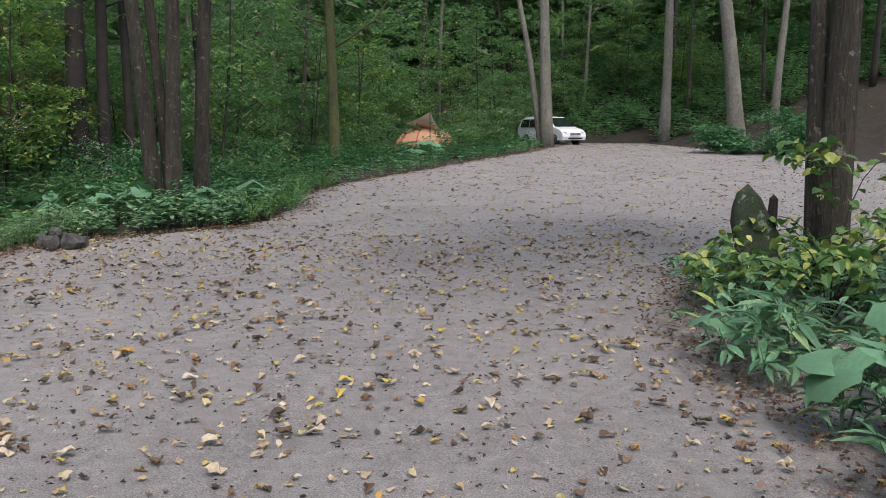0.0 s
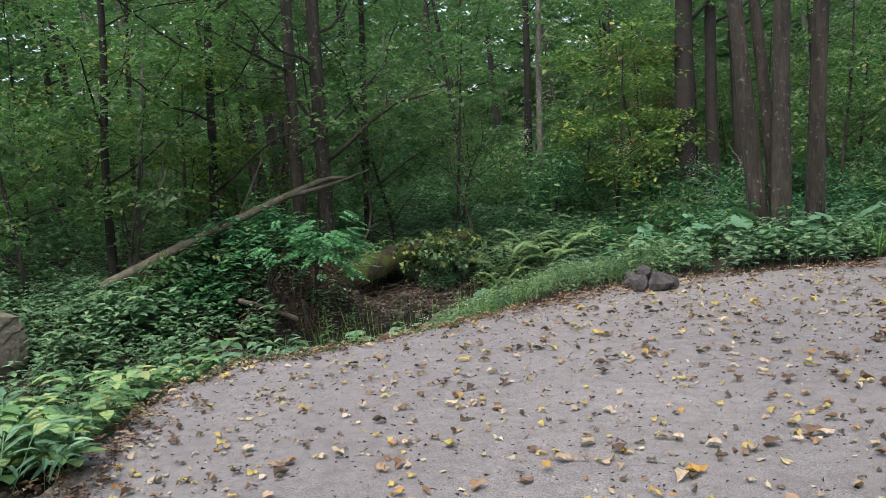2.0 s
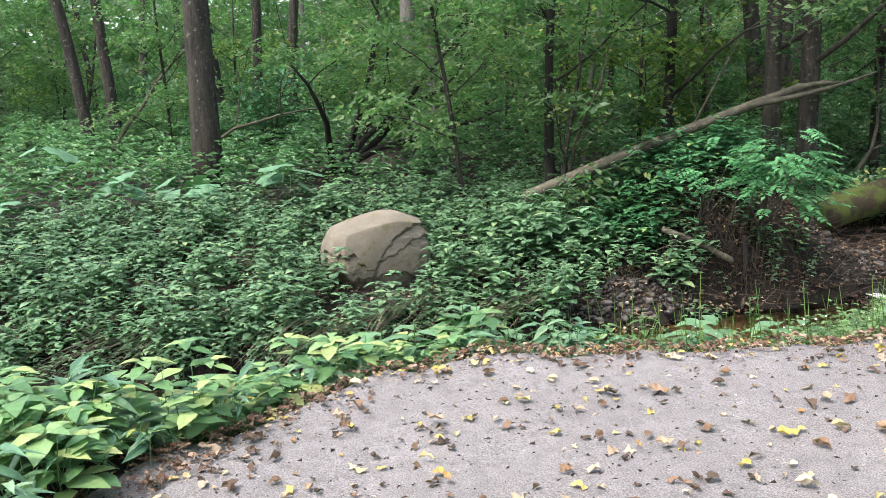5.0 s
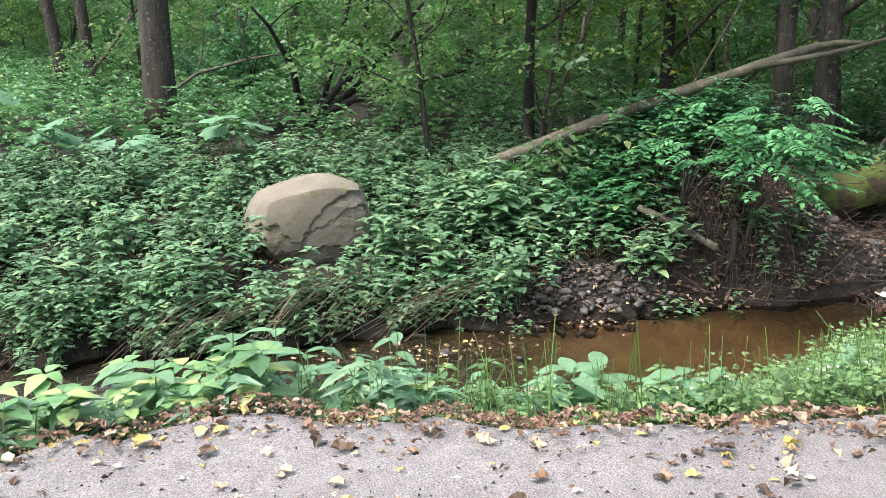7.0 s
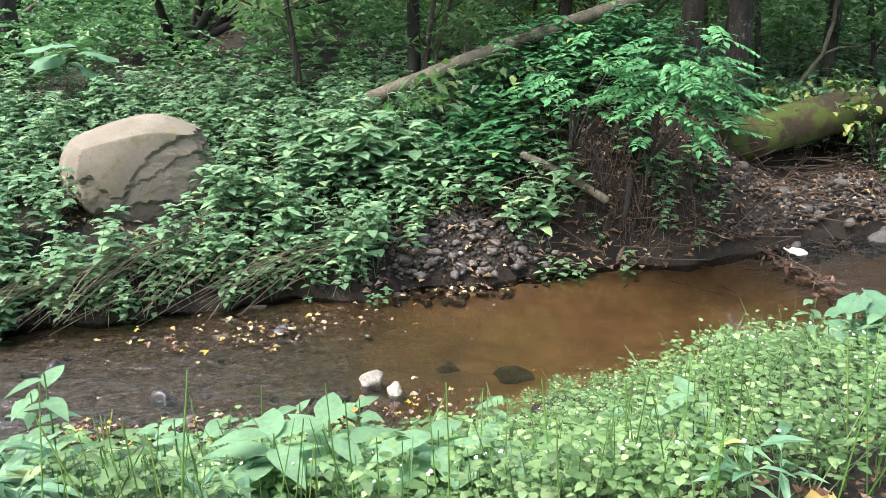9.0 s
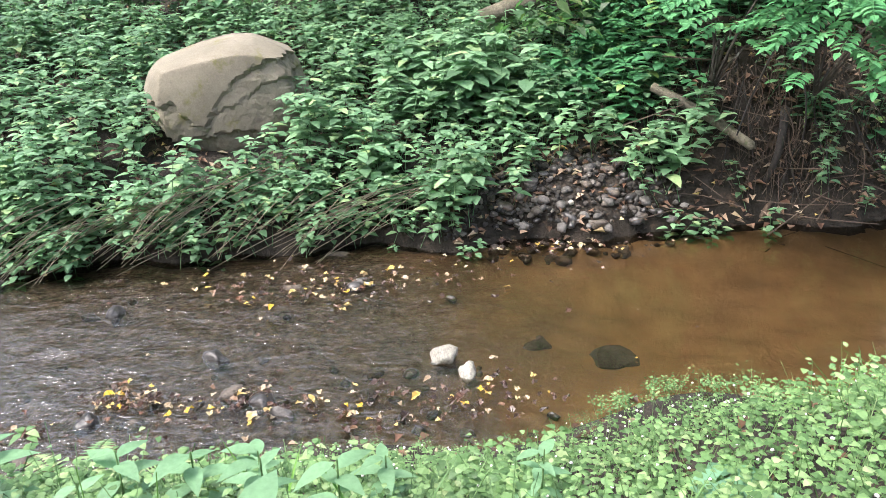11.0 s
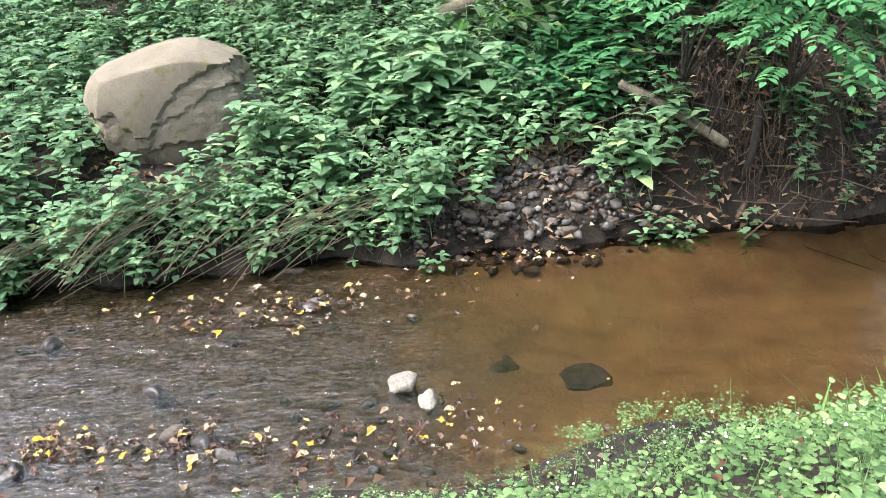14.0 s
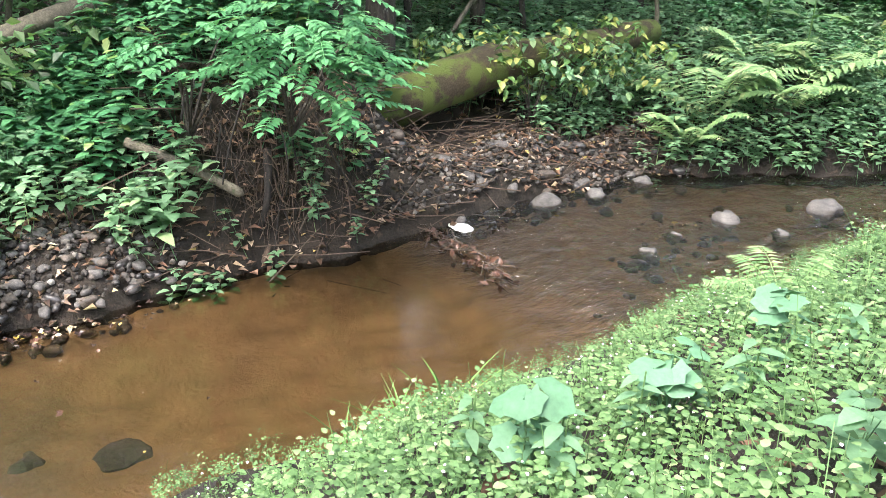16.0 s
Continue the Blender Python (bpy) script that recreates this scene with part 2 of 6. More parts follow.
def bed_material():
    """Stream bed: brown sand in the pool, dark gravel in the riffle."""
    n = Nodes("stream_bed_sand_and_gravel")
    pos = n.add("ShaderNodeNewGeometry").outputs["Position"]
    sep = n.add("ShaderNodeSeparateXYZ")
    n.link(pos, sep.inputs[0])
    wob = n.add("ShaderNodeMath")
    wob.operation = "MULTIPLY_ADD"
    n.link(n.noise(1.1, 3), wob.inputs[0])
    wob.inputs[1].default_value = 3.0
    n.link(sep.outputs["Y"], wob.inputs[2])
    rng = n.add("ShaderNodeMapRange")
    n.link(wob.outputs[0], rng.inputs[0])
    rng.inputs[1].default_value, rng.inputs[2].default_value = 9.6, 11.4
    gravel = n.ramp(n.noise(16, 5, 0.75), [(0.3, (0.028, 0.023, 0.02)), (0.5, (0.09, 0.07, 0.054)), (0.74, (0.24, 0.185, 0.14))])
    sand = n.ramp(n.noise(2.5, 5), [(0.3, (0.165, 0.108, 0.059)), (0.7, (0.28, 0.186, 0.104))])
    up = n.add("ShaderNodeMapRange")
    n.link(sep.outputs["Y"], up.inputs[0])
    for k, v in ((1, 13.2), (2, 14.4), (3, 0.0), (4, 0.3)):
        up.inputs[k].default_value = v
    n.colour(n.mix(up.outputs[0], n.mix(rng.outputs[0], gravel, sand), gravel))
    n.bsdf.inputs["Roughness"].default_value = 0.6
    n.bump(n.noise(22, 4, 0.7), 0.7, 0.03)
    return n.mat


def water_material():
    """Clear brownish water: tinted sight through it, sky in its gloss, ripples stronger in the riffle."""
    n = Nodes("brown_stream_water")
    pos = n.add("ShaderNodeNewGeometry").outputs["Position"]
    stretch = n.add("ShaderNodeMapping")
    stretch.inputs["Scale"].default_value = (1.6, 0.75, 1.0)
    n.link(pos, stretch.inputs["Vector"])
    sep = n.add("ShaderNodeSeparateXYZ")
    n.link(pos, sep.inputs[0])
    calm = n.add("ShaderNodeMapRange")
    n.link(sep.outputs["Y"], calm.inputs[0])
    for k, v in ((1, 8.6), (2, 10.2), (3, 1.0), (4, 0.07)):
        calm.inputs[k].default_value = v
    rough_up = n.add("ShaderNodeMapRange")
    n.link(sep.outputs["Y"], rough_up.inputs[0])
    for k, v in ((1, 12.9), (2, 13.8), (3, 0.0), (4, 2.5)):
        rough_up.inputs[k].default_value = v
    total = n.add("ShaderNodeMath")
    n.link(calm.outputs[0], total.inputs[0])
    n.link(rough_up.outputs[0], total.inputs[1])
    height = n.mix(0.4, n.noise(5.5, 3, 0.55, stretch.outputs[0]), n.noise(17, 3, 0.6, stretch.outputs[0]))
    b = n.add("ShaderNodeBump", Distance=0.045)
    n.link(total.outputs[0], b.inputs["Strength"])
    n.link(height, b.inputs["Height"])
    clear = n.add("ShaderNodeBsdfTransparent")
    clear.inputs[0].default_value = (0.8, 0.74, 0.62, 1)
    gloss = n.add("ShaderNodeBsdfGlossy")
    gloss.inputs["Roughness"].default_value = 0.06
    n.link(b.outputs[0], gloss.inputs["Normal"])
    fres = n.add("ShaderNodeFresnel", IOR=1.9)
    n.link(b.outputs[0], fres.inputs["Normal"])
    ms = n.add("ShaderNodeMixShader")
    n.link(fres.outputs[0], ms.inputs[0])
    n.link(clear.outputs[0], ms.inputs[1])
    n.link(gloss.outputs[0], ms.inputs[2])
    n.link(ms.outputs[0], n.out.inputs[0])
    n.tree.nodes.remove(n.bsdf)
    return n.mat


M["road"], M["boulder"], M["bed"], M["water"] = road_material(), boulder_material(), bed_material(), water_material()
M["foam"] = plain("white_foam", (0.75, 0.73, 0.68), 0.7)
M["flower"] = plain("tiny_white_flowers", (0.75, 0.68, 0.68), 0.6)
M["tent"] = plain("tan_tent_fabric", (0.5, 0.27, 0.17), 0.7)
M["tarp"] = plain("pale_tarp_fabric", (0.75, 0.62, 0.54), 0.7)
M["trim_red"] = plain("red_tent_trim", (0.45, 0.04, 0.03), 0.6)
M["pole"] = plain("dark_pole_metal", (0.06, 0.04, 0.035), 0.4, 0.8)
M["paint"] = plain("white_car_paint", (0.75, 0.77, 0.8), 0.25)
M["glass"] = plain("dark_car_glass", (0.015, 0.018, 0.02), 0.06)
M["rubber"] = plain("black_rubber", (0.02, 0.02, 0.02), 0.8)
M["chrome"] = plain("chrome", (0.6, 0.6, 0.62), 0.2, 1.0)
M["lamp"] = plain("clear_headlight", (0.6, 0.62, 0.65), 0.1)
M["rope"] = plain("white_rope", (0.4, 0.38, 0.35), 0.8)
M["moss_stump"] = surface("dark_mossy_stump", (0.02, 0.032, 0.016), (0.045, 0.06, 0.03), 4.0, 40, 0.8, 0.8, 0.02, ((0.3, 0.36, 0.26), 6.5, 0.6))

# ---- the lie of the land ----
rng = np.random.default_rng(7)
EDGE_Y = [-40, -5, 2, 3.8, 4.8, 5.4, 6.0, 7.0, 8.0, 9.2, 10.6, 12.0, 12.6, 14, 16, 19, 22, 25, 30, 38, 46, 53]
EDGE_X = [-4.4, -4.3, -4.3, -4.7, -5.85, -6.25, -6.4, -6.05, -5.78, -5.35, -5.1, -4.3, -3.1, -2.65, -2.55, -2.9, -2.5, -1.4, 0.6, 3.9, 6.2, 8.0]


def smooth(a, b, v):
    t = np.clip((v - a) / (b - a), 0, 1)
    return t * t * (3 - 2 * t)


def wave(x, y, size, seed):
    """Gentle unevenness from crossed sines, about -1 to 1."""
    r = np.random.default_rng(seed)
    s = 0
    for _ in range(5):
        a, p, k = r.uniform(0, 6.28), r.uniform(0, 6.28), r.uniform(0.6, 1.7) * 6.28 / size
        s = s + np.sin((x * np.cos(a) + y * np.sin(a)) * k + p)
    return s / 3.2


def road_left(y):
    return np.interp(y, EDGE_Y, EDGE_X) + 0.09 * wave(y * 1.0, y * 0.3, 1.1, 3) + 0.04 * wave(y, y, 0.4, 4)


def road_right(y):
    return np.interp(y, [-40, 9, 20, 30, 34, 38, 44, 53], [20, 22, 21, 16, 14.0, 12.6, 11.8, 11.2])


def stream_shift(y):
    return 1.7 * smooth(16.3, 21.5, y) - 0.55 * smooth(5, 0, y) - 3 * smooth(2, -20, y)


def bank_near(y):
    return -9.35 + stream_shift(y) + 0.12 * wave(y, y * 0.2, 2.1, 5)


def bank_far(y):
    return -12.05 + 0.6 * smooth(16.6, 19, y) + stream_shift(y) + 0.12 * wave(y, y * 0.4, 1.9, 6)


def land(x, y):
    """The height of the ground."""
    x, y = np.asarray(x, float), np.asarray(y, float)
    base = 0.65 * smooth(15, 50, y)
    s = 0.75 * (y - 50.5) + 0.5 * (x - 10)
    hill = 0.62 * np.clip(s, 0, 60) - 0.3 * np.clip(s - 20, 0, 60)
    east = 0.35 * np.clip(x - 22, 0, 40)
    xl, xn, xf = road_left(y), bank_near(y), bank_far(y)
    top = np.minimum(xl, xn + 3.7)
    u = np.clip((top - x) / (top - xn), 0, 1)
    steep = smooth(10.4, 9.3, y)
    near = -1.77 * (steep * (1 - (1 - u) ** 1.2) + (1 - steep) * u ** 1.25)
    v = xf - x
    rise = np.interp(v, [0, 0.5, 1.2, 3.0, 6.8, 13, 30, 80], [-1.78, -1.35, -1.12, -0.72, -0.15, 0.3, 1.0, 4.0])
    mound = 1.25 * np.exp(-(((x + 13.8) / 1.3) ** 4 + ((y - 12.4) / 1.3) ** 4))
    bar = 0.13 * np.exp(-(((x + 12.0) / 0.7) ** 2 + ((y - 10.2) / 1.1) ** 2))
    bar2 = 0.25 * np.exp(-(((x + 12.3) / 0.7) ** 2 + ((y - 14.6) / 1.2) ** 2))
    west = np.where(x > xn, near, np.where(x > xf, -1.98, rise + mound))
    z = np.where(x > xl, 0.0, west) + base * (1 - 0.75 * smooth(0.5, 4.0, xl - x))
    z = z + np.where(x < xn + 0.4, bar + bar2, 0)
    z = z + np.maximum(hill, east)
    rough = 0.02 + 0.06 * smooth(0, 2, xl - x) * (1 - ((x < xn) & (x > xf)) * 0.7)
    return z + rough * wave(x, y, 1.7, 11) * np.where(x > xl, 0.4, 1)


def ground_z(x, y):
    return float(land(x, y))


# ---- mesh helpers ----
def mesh_of(name, verts, faces, smooth_faces=False):
    """A mesh from arrays of corners and of triangles or quads."""
    verts, faces = np.asarray(verts, np.float32), np.asarray(faces, np.int32)
    me = bpy.data.meshes.new(name)
    k = faces.shape[1]
    me.vertices.add(len(verts))
    me.vertices.foreach_set("co", verts.ravel())
    me.loops.add(faces.size)
    me.loops.foreach_set("vertex_index", faces.ravel())
    me.polygons.add(len(faces))
    me.polygons.foreach_set("loop_start", np.arange(0, faces.size, k, dtype=np.int32))
    me.polygons.foreach_set("use_smooth", np.full(len(faces), smooth_faces))
    me.update(calc_edges=True)
    return me


def part(name, geo, material, parent=None, label="", round_look=False):
    """One mesh object, from (corners, faces) or from a mesh, under a thing or part."""
    me = geo if isinstance(geo, bpy.types.Mesh) else mesh_of(name, geo[0], geo[1], round_look)
    if not me.materials:
        me.materials.append(material)
    ob = new(name, me)
    if parent is not None:
        ob.parent = parent
    if label:
        ob["label"] = label
    return ob


def thing(name, label, category, group="", at=None, kind=""):
    ob = new(name)
    ob.empty_display_size = 0.1
    if at is not None:
        ob.location = at
    return tagged(ob, label, category, group, kind)


def join(pieces):
    vs, fs, n = [], [], 0
    for v, f in pieces:
        vs.append(np.asarray(v, float))
        fs.append(np.asarray(f, int) + n)
        n += len(v)
    return np.concatenate(vs), np.concatenate(fs)


def turn(rx=0, ry=0, rz=0):
    return np.array(Euler((rx, ry, rz)).to_matrix())


def moved(geo, at=(0, 0, 0), rot=None, scale=1.0):
    v = np.asarray(geo[0], float) * scale
    if rot is not None:
        v = v @ rot.T
    return v + np.asarray(at, float), geo[1]


def tube(path, radii, sides=6, wobble=0.0, r=rng):
    """A tapered limb along a path, in triangles, closed at its end."""
    p = np.asarray(path, float)
    n = len(p)
    radii = np.interp(np.linspace(0, 1, n), np.linspace(0, 1, len(radii)), radii)
    d = np.gradient(p, axis=0)
    d /= np.linalg.norm(d, axis=1)[:, None] + 1e-9
    ref = np.array([0.31, 0.95, 0.05]) if abs(d[0][2]) > 0.6 else np.array([0.1, 0.05, 1.0])
    a = np.cross(d, ref)
    a /= np.linalg.norm(a, axis=1)[:, None] + 1e-9
    b = np.cross(d, a)
    ang = np.linspace(0, 2 * np.pi, sides, endpoint=False)
    rad = radii[:, None] * (1 + wobble * r.uniform(-1, 1, (n, sides)))
    v = p[:, None] + rad[..., None] * (np.cos(ang)[None, :, None] * a[:, None] + np.sin(ang)[None, :, None] * b[:, None])
    v = np.concatenate([v.reshape(-1, 3), p[-1:] + d[-1:] * radii[-1], p[:1]])
    f = []
    for i in range(n - 1):
        for j in range(sides):
            k = (j + 1) % sides
            q = (i * sides + j, i * sides + k, (i + 1) * sides + k, (i + 1) * sides + j)
            f += [(q[0], q[2], q[1]), (q[0], q[3], q[2])]
    for j in range(sides):
        k = (j + 1) % sides
        f += [((n - 1) * sides + j, n * sides, (n - 1) * sides + k), (j, k, n * sides + 1)]
    return v, np.array(f)


def curve(points, n=8):
    """A smooth path of n points through the given ones."""
    p = np.asarray(points, float)
    t, s = np.linspace(0, 1, n), np.linspace(0, 1, len(p))
    q = np.stack([np.interp(t, s, p[:, k]) for k in range(3)], 1)
    for _ in range(2):
        q[1:-1] = 0.25 * q[:-2] + 0.5 * q[1:-1] + 0.25 * q[2:]
    return q


def blade(length, width, fold=0.25, droop=0.3, rows=1, peak=0.42):
    """A leaf along +x with a folded midrib and a drooping tip."""
    v = [(0, 0, 0)]
    for i in range(rows):
        t = (i + 1) / (rows + 1) if rows > 1 else peak
        w = width * 0.5 * (np.sin(np.pi * t ** 0.8) if rows > 1 else 1)
        z = -droop * length * t * t
        v += [(t * length, w, z + fold * w), (t * length, 0, z), (t * length, -w, z + fold * w)]
    v.append((length, 0, -droop * length))
    f = [(0, 2, 1), (0, 3, 2)]
    for i in range(rows - 1):
        a, b = 1 + 3 * i, 4 + 3 * i
        f += [(a, a + 1, b + 1), (a, b + 1, b), (a + 1, a + 2, b + 2), (a + 1, b + 2, b + 1)]
    e, a = len(v) - 1, 1 + 3 * (rows - 1)
    f += [(a, a + 1, e), (a + 1, a + 2, e)]
    return np.array(v, float), np.array(f)


def diamond(length, width, fold=0.2):
    """The cheapest leaf: two triangles on a fold."""
    return np.array([(0, 0, 0), (length * 0.45, width / 2, fold * width), (length, 0, -0.1 * length), (length * 0.45, -width / 2, fold * width)], float), np.array([(0, 2, 1), (0, 3, 2)])


def ovate(length, width, fold=0.2, droop=0.2):
    """A pointed oval leaf of six triangles on a shallow fold."""
    w, f, d = width / 2, fold * width / 2, droop * length
    side = [(0.14, 0.62, 0.6, -0.02), (0.4, 1.0, 1.0, -0.16), (0.74, 0.6, 0.6, -0.55)]
    v = [(0, 0, 0)] + [(a * length, b * w, c * f + e * d) for a, b, c, e in side] + [(length, 0, -d)] + [(a * length, -b * w, c * f + e * d) for a, b, c, e in side[::-1]]
    return np.array(v, float), np.array([(0, 7, 1), (1, 7, 6), (1, 6, 2), (2, 6, 5), (2, 5, 3), (3, 5, 4)])


def scatter(kinds, spots, sizes, r, lean=0.15, yaw=None):
    """Many copies of the given plants as one mesh's arrays."""
    spots = np.asarray(spots, float)
    pick = r.integers(0, len(kinds), len(spots))
    out = []
    for k, (v, f) in enumerate(kinds):
        idx = np.nonzero(pick == k)[0]
        if not len(idx):
            continue
        m = len(idx)
        a = r.uniform(0, 2 * np.pi, m) if yaw is None else np.full(m, yaw) + r.normal(0, 0.5, m)
        c, s = np.cos(a), np.sin(a)
        R = np.zeros((m, 3, 3))
        R[:, 0, 0], R[:, 0, 1], R[:, 1, 0], R[:, 1, 1], R[:, 2, 2] = c, -s, s, c, 1
        T = np.tile(np.eye(3), (m, 1, 1))
        T[:, 0, 2], T[:, 1, 2] = r.normal(0, lean, m), r.normal(0, lean, m)
        w = np.einsum("nij,njk,vk->nvi", T, R, v) * sizes[idx][:, None, None] + spots[idx][:, None]
        g = f[None] + (np.arange(m) * len(v))[:, None, None]
        out.append((w.reshape(-1, 3), g.reshape(-1, 3)))
    return join(out)


def field(n, x0, x1, y0, y1, r, keep=None, dz=0.0):
    """Random spots on the land in a rectangle, those that keep(x, y) lets through."""
    x, y = r.uniform(x0, x1, n), r.uniform(y0, y1, n)
    if keep is not None:
        k = keep(x, y)
        x, y = x[k], y[k]
    return np.stack([x, y, land(x, y) + dz], 1)


def stone_geo(r, size, flat=0.6, detail=2):
    """An uneven stone, its base near z = 0."""
    bm = bmesh.new()
    bmesh.ops.create_icosphere(bm, subdivisions=detail, radius=1)
    off = Vector(r.uniform(-50, 50, 3))
    for v in bm.verts:
        d = 1 + 0.45 * noise.noise(v.co * 1.2 + off) + 0.22 * noise.noise(v.co * 2.9 + off)
        v.co = v.co * d
    sx, sy = r.uniform(0.8, 1.2), r.uniform(0.65, 1.0)
    v = np.array([(p.co.x * sx * size, p.co.y * sy * size, p.co.z * flat * size) for p in bm.verts])
    f = np.array([[q.index for q in t.verts] for t in bm.faces])
    bm.free()
    v[:, 2] -= v[:, 2].min() * 0.8
    return v, f


# ---- plants as patterns ----
def nettle(r, h, leaf=0.095, pairs=6, rows=1, cheap=False):
    p = [] if cheap else [tube(curve([(0, 0, 0), (r.normal(0, 0.03), r.normal(0, 0.03), h * 0.5), (r.normal(0, 0.07), r.normal(0, 0.07), h)], 3), [0.004, 0.002], 3)]
    a0 = r.uniform(0, 6.28)
    for i in range(pairs):
        t = 0.4 + 0.56 * i / (pairs - 1)
        L = leaf * (0.62 + 0.42 * np.sin(np.pi * min(1.0, 0.15 + 0.75 * t))) * r.uniform(0.85, 1.15)
        for s in (0, np.pi):
            a = a0 + (i % 2) * np.pi / 2 + s + r.normal(0, 0.25)
            g = diamond(L, L * 0.62, 0.3) if cheap else (ovate(L, L * 0.62, 0.25, 0.25) if rows == 1 else blade(L, L * 0.62, 0.08, 0.25, rows))
            p.append(moved(moved(g, (0.02, 0, 0), turn(0, -r.uniform(-0.05, 0.22), 0)), (0, 0, h * t), turn(0, 0, a)))
    for i in range(3 if cheap else 4):
        L = leaf * r.uniform(0.5, 0.85)
        g = diamond(L, L * 0.6, 0.3) if cheap else ovate(L, L * 0.6, 0.25, 0.3)
        p.append(moved(moved(g, (0.01, 0, 0), turn(0, -r.uniform(0.0, 0.35), 0)), (0, 0, h), turn(0, 0, 1.6 * i + r.normal(0, 0.2))))
    return join(p)


def sprig(r, h, leaf=0.04, count=9, flowers=False):
    p = [tube([(0, 0, 0), (r.normal(0, 0.04), r.normal(0, 0.04), h)], [0.0025, 0.0012], 3)]
    for i in range(count):
        t = r.uniform(0.35, 1.0)
        L = leaf * r.uniform(0.7, 1.25)
        p.append(moved(moved(ovate(L, L * 0.8, 0.25), (0.012, 0, 0), turn(0, -r.uniform(-0.2, 0.6), 0)), (r.normal(0, 0.035), r.normal(0, 0.035), h * t), turn(0, 0, r.uniform(0, 6.28))))
    return join(p)


def bamboo(r, h, stems=3, leaf=0.24):
    p = []
    for s in range(stems):
        top = np.array((r.normal(0, 0.14), r.normal(0, 0.14), h * r.uniform(0.6, 1.0)))
        b = np.array((r.normal(0, 0.05), r.normal(0, 0.05), 0))
        p.append(tube([b, b + (top - b) * 0.5, top], [0.004, 0.003], 3))
        for i in range(7):
            a = r.uniform(0, 6.28)
            L = leaf * r.uniform(0.65, 1.2)
            at = b + (top - b) * r.uniform(0.55, 1.0)
            p.append(moved(moved(blade(L, L * 0.26, 0.3, r.uniform(0.25, 0.7), 2), (0.02, 0, 0), turn(0, -r.uniform(-0.1, 0.8), 0)), at, turn(r.normal(0, 0.3), 0, a)))
    return join(p)


def broad_leaf(r, size):
    """A round lobed leaf with a notch at the stalk and a wavy rim."""
    n = 14
    v, f = [(0, 0, 0)], []
    for ring, k in enumerate((0.5, 1.0)):
        for i in range(n):
            a = 0.25 + (2 * np.pi - 0.5) * i / (n - 1)
            q = size * k * (1 + (0.09 * np.sin(a * 7) + r.normal(0, 0.04)) * ring) * (0.86 + 0.2 * abs(np.sin(a / 2)))
            v.append((-q * np.cos(a), q * np.sin(a) * 1.05, -0.12 * q * q / size + 0.07 * size * np.sin(3 * a + 1) * ring))
    for i in range(n - 1):
        f += [(0, 1 + i, 2 + i), (1 + i, 1 + n + i, 2 + n + i), (1 + i, 2 + n + i, 2 + i)]
    return np.array(v), np.array(f)


def fern_geo(r, fronds=9, length=0.8, pinnae=16):
    p = []
    for k in range(fronds):
        a = 6.28 * k / fronds + r.normal(0, 0.25)
        L = length * r.uniform(0.75, 1.15)
        lift = r.uniform(0.8, 1.4)
        t = np.linspace(0, 1, 7)
        path = np.stack([L * (t * 0.85), 0 * t, L * (lift * t - 0.62 * lift * t ** 2.4)], 1)
        R = turn(0, 0, a)
        p.append(moved(tube(path, [0.006, 0.002], 3), (0, 0, 0), R))
        for i in range(pinnae):
            u = 0.16 + 0.84 * (i + 0.5) / pinnae
            at = np.array([np.interp(u, t, path[:, j]) for j in range(3)])
            w = L * 0.2 * np.sin(np.pi * min(1, u * 0.85 + 0.12)) + 0.015
            slope = np.interp(u, t, np.gradient(path[:, 2]) / np.gradient(path[:, 0]))
            for s in (-1, 1):
                g = blade(w, w * 0.3, 0.1, 0.25, 1, 0.3)
                p.append(moved(moved(g, at, turn(0, 0, s * 1.25) @ turn(0, -0.05, 0) if abs(slope) < 9 else None), (0, 0, 0), R))
    return join(p)


def pinnate_leaf(r, L, pairs=6, leaf=0.09):
    t = np.linspace(0, 1, 5)
    path = np.stack([L * t, 0 * t, 0.1 * L * t - 0.25 * L * t ** 2], 1)
    p = [tube(path, [0.004, 0.002], 3)]
    for i in range(pairs + 1):
        u = 0.25 + 0.75 * i / pairs
        at = np.array([np.interp(u, t, path[:, j]) for j in range(3)])
        for s in ((-1, 1) if i < pairs else (0,)):
            w = leaf * r.uniform(0.85, 1.15)
            p.append(moved(blade(w, w * 0.52, 0.2, 0.2, 2), at, turn(0, 0.05, s * 1.05)))
    return join(p)

# ---- ground, road, stream ----
def axis(a, b, step, out, far):
    """Even steps from a to b, growing steps beyond, as far as far."""
    mid = list(np.arange(a, b + step / 2, step))
    lo, hi, s = [a], [b], step
    while lo[-1] > -far:
        s *= out
        lo.append(lo[-1] - s)
        hi.append(hi[-1] + s)
    return np.array(lo[:0:-1] + mid + hi[1:])


gx, gy = axis(-16, 8, 0.16, 1.18, 400), axis(-4, 26, 0.16, 1.18, 400)
X, Y = np.meshgrid(gx, gy)
Z = land(X, Y)
on_road = (X > road_left(Y) - 0.4) & (X < road_right(Y) - 0.2) & (Y < 50)
Z = np.where(on_road, Z - 0.04, Z)
Z = np.where((X < bank_near(Y) + 0.1) & (X > bank_far(Y) - 0.1) & (Y > -30) & (Y < 45), Z - 0.12, Z)
i, j = np.meshgrid(np.arange(len(gx) - 1), np.arange(len(gy) - 1))
q = (j * len(gx) + i).ravel()
quads = np.stack([q, q + 1, q + 1 + len(gx), q + len(gx)], 1)
ground = part("ground", (np.stack([X.ravel(), Y.ravel(), Z.ravel()], 1), quads), M["soil"], round_look=True)
tagged(ground, "dark forest soil with banks down to a stream", "ground", kind="structure")


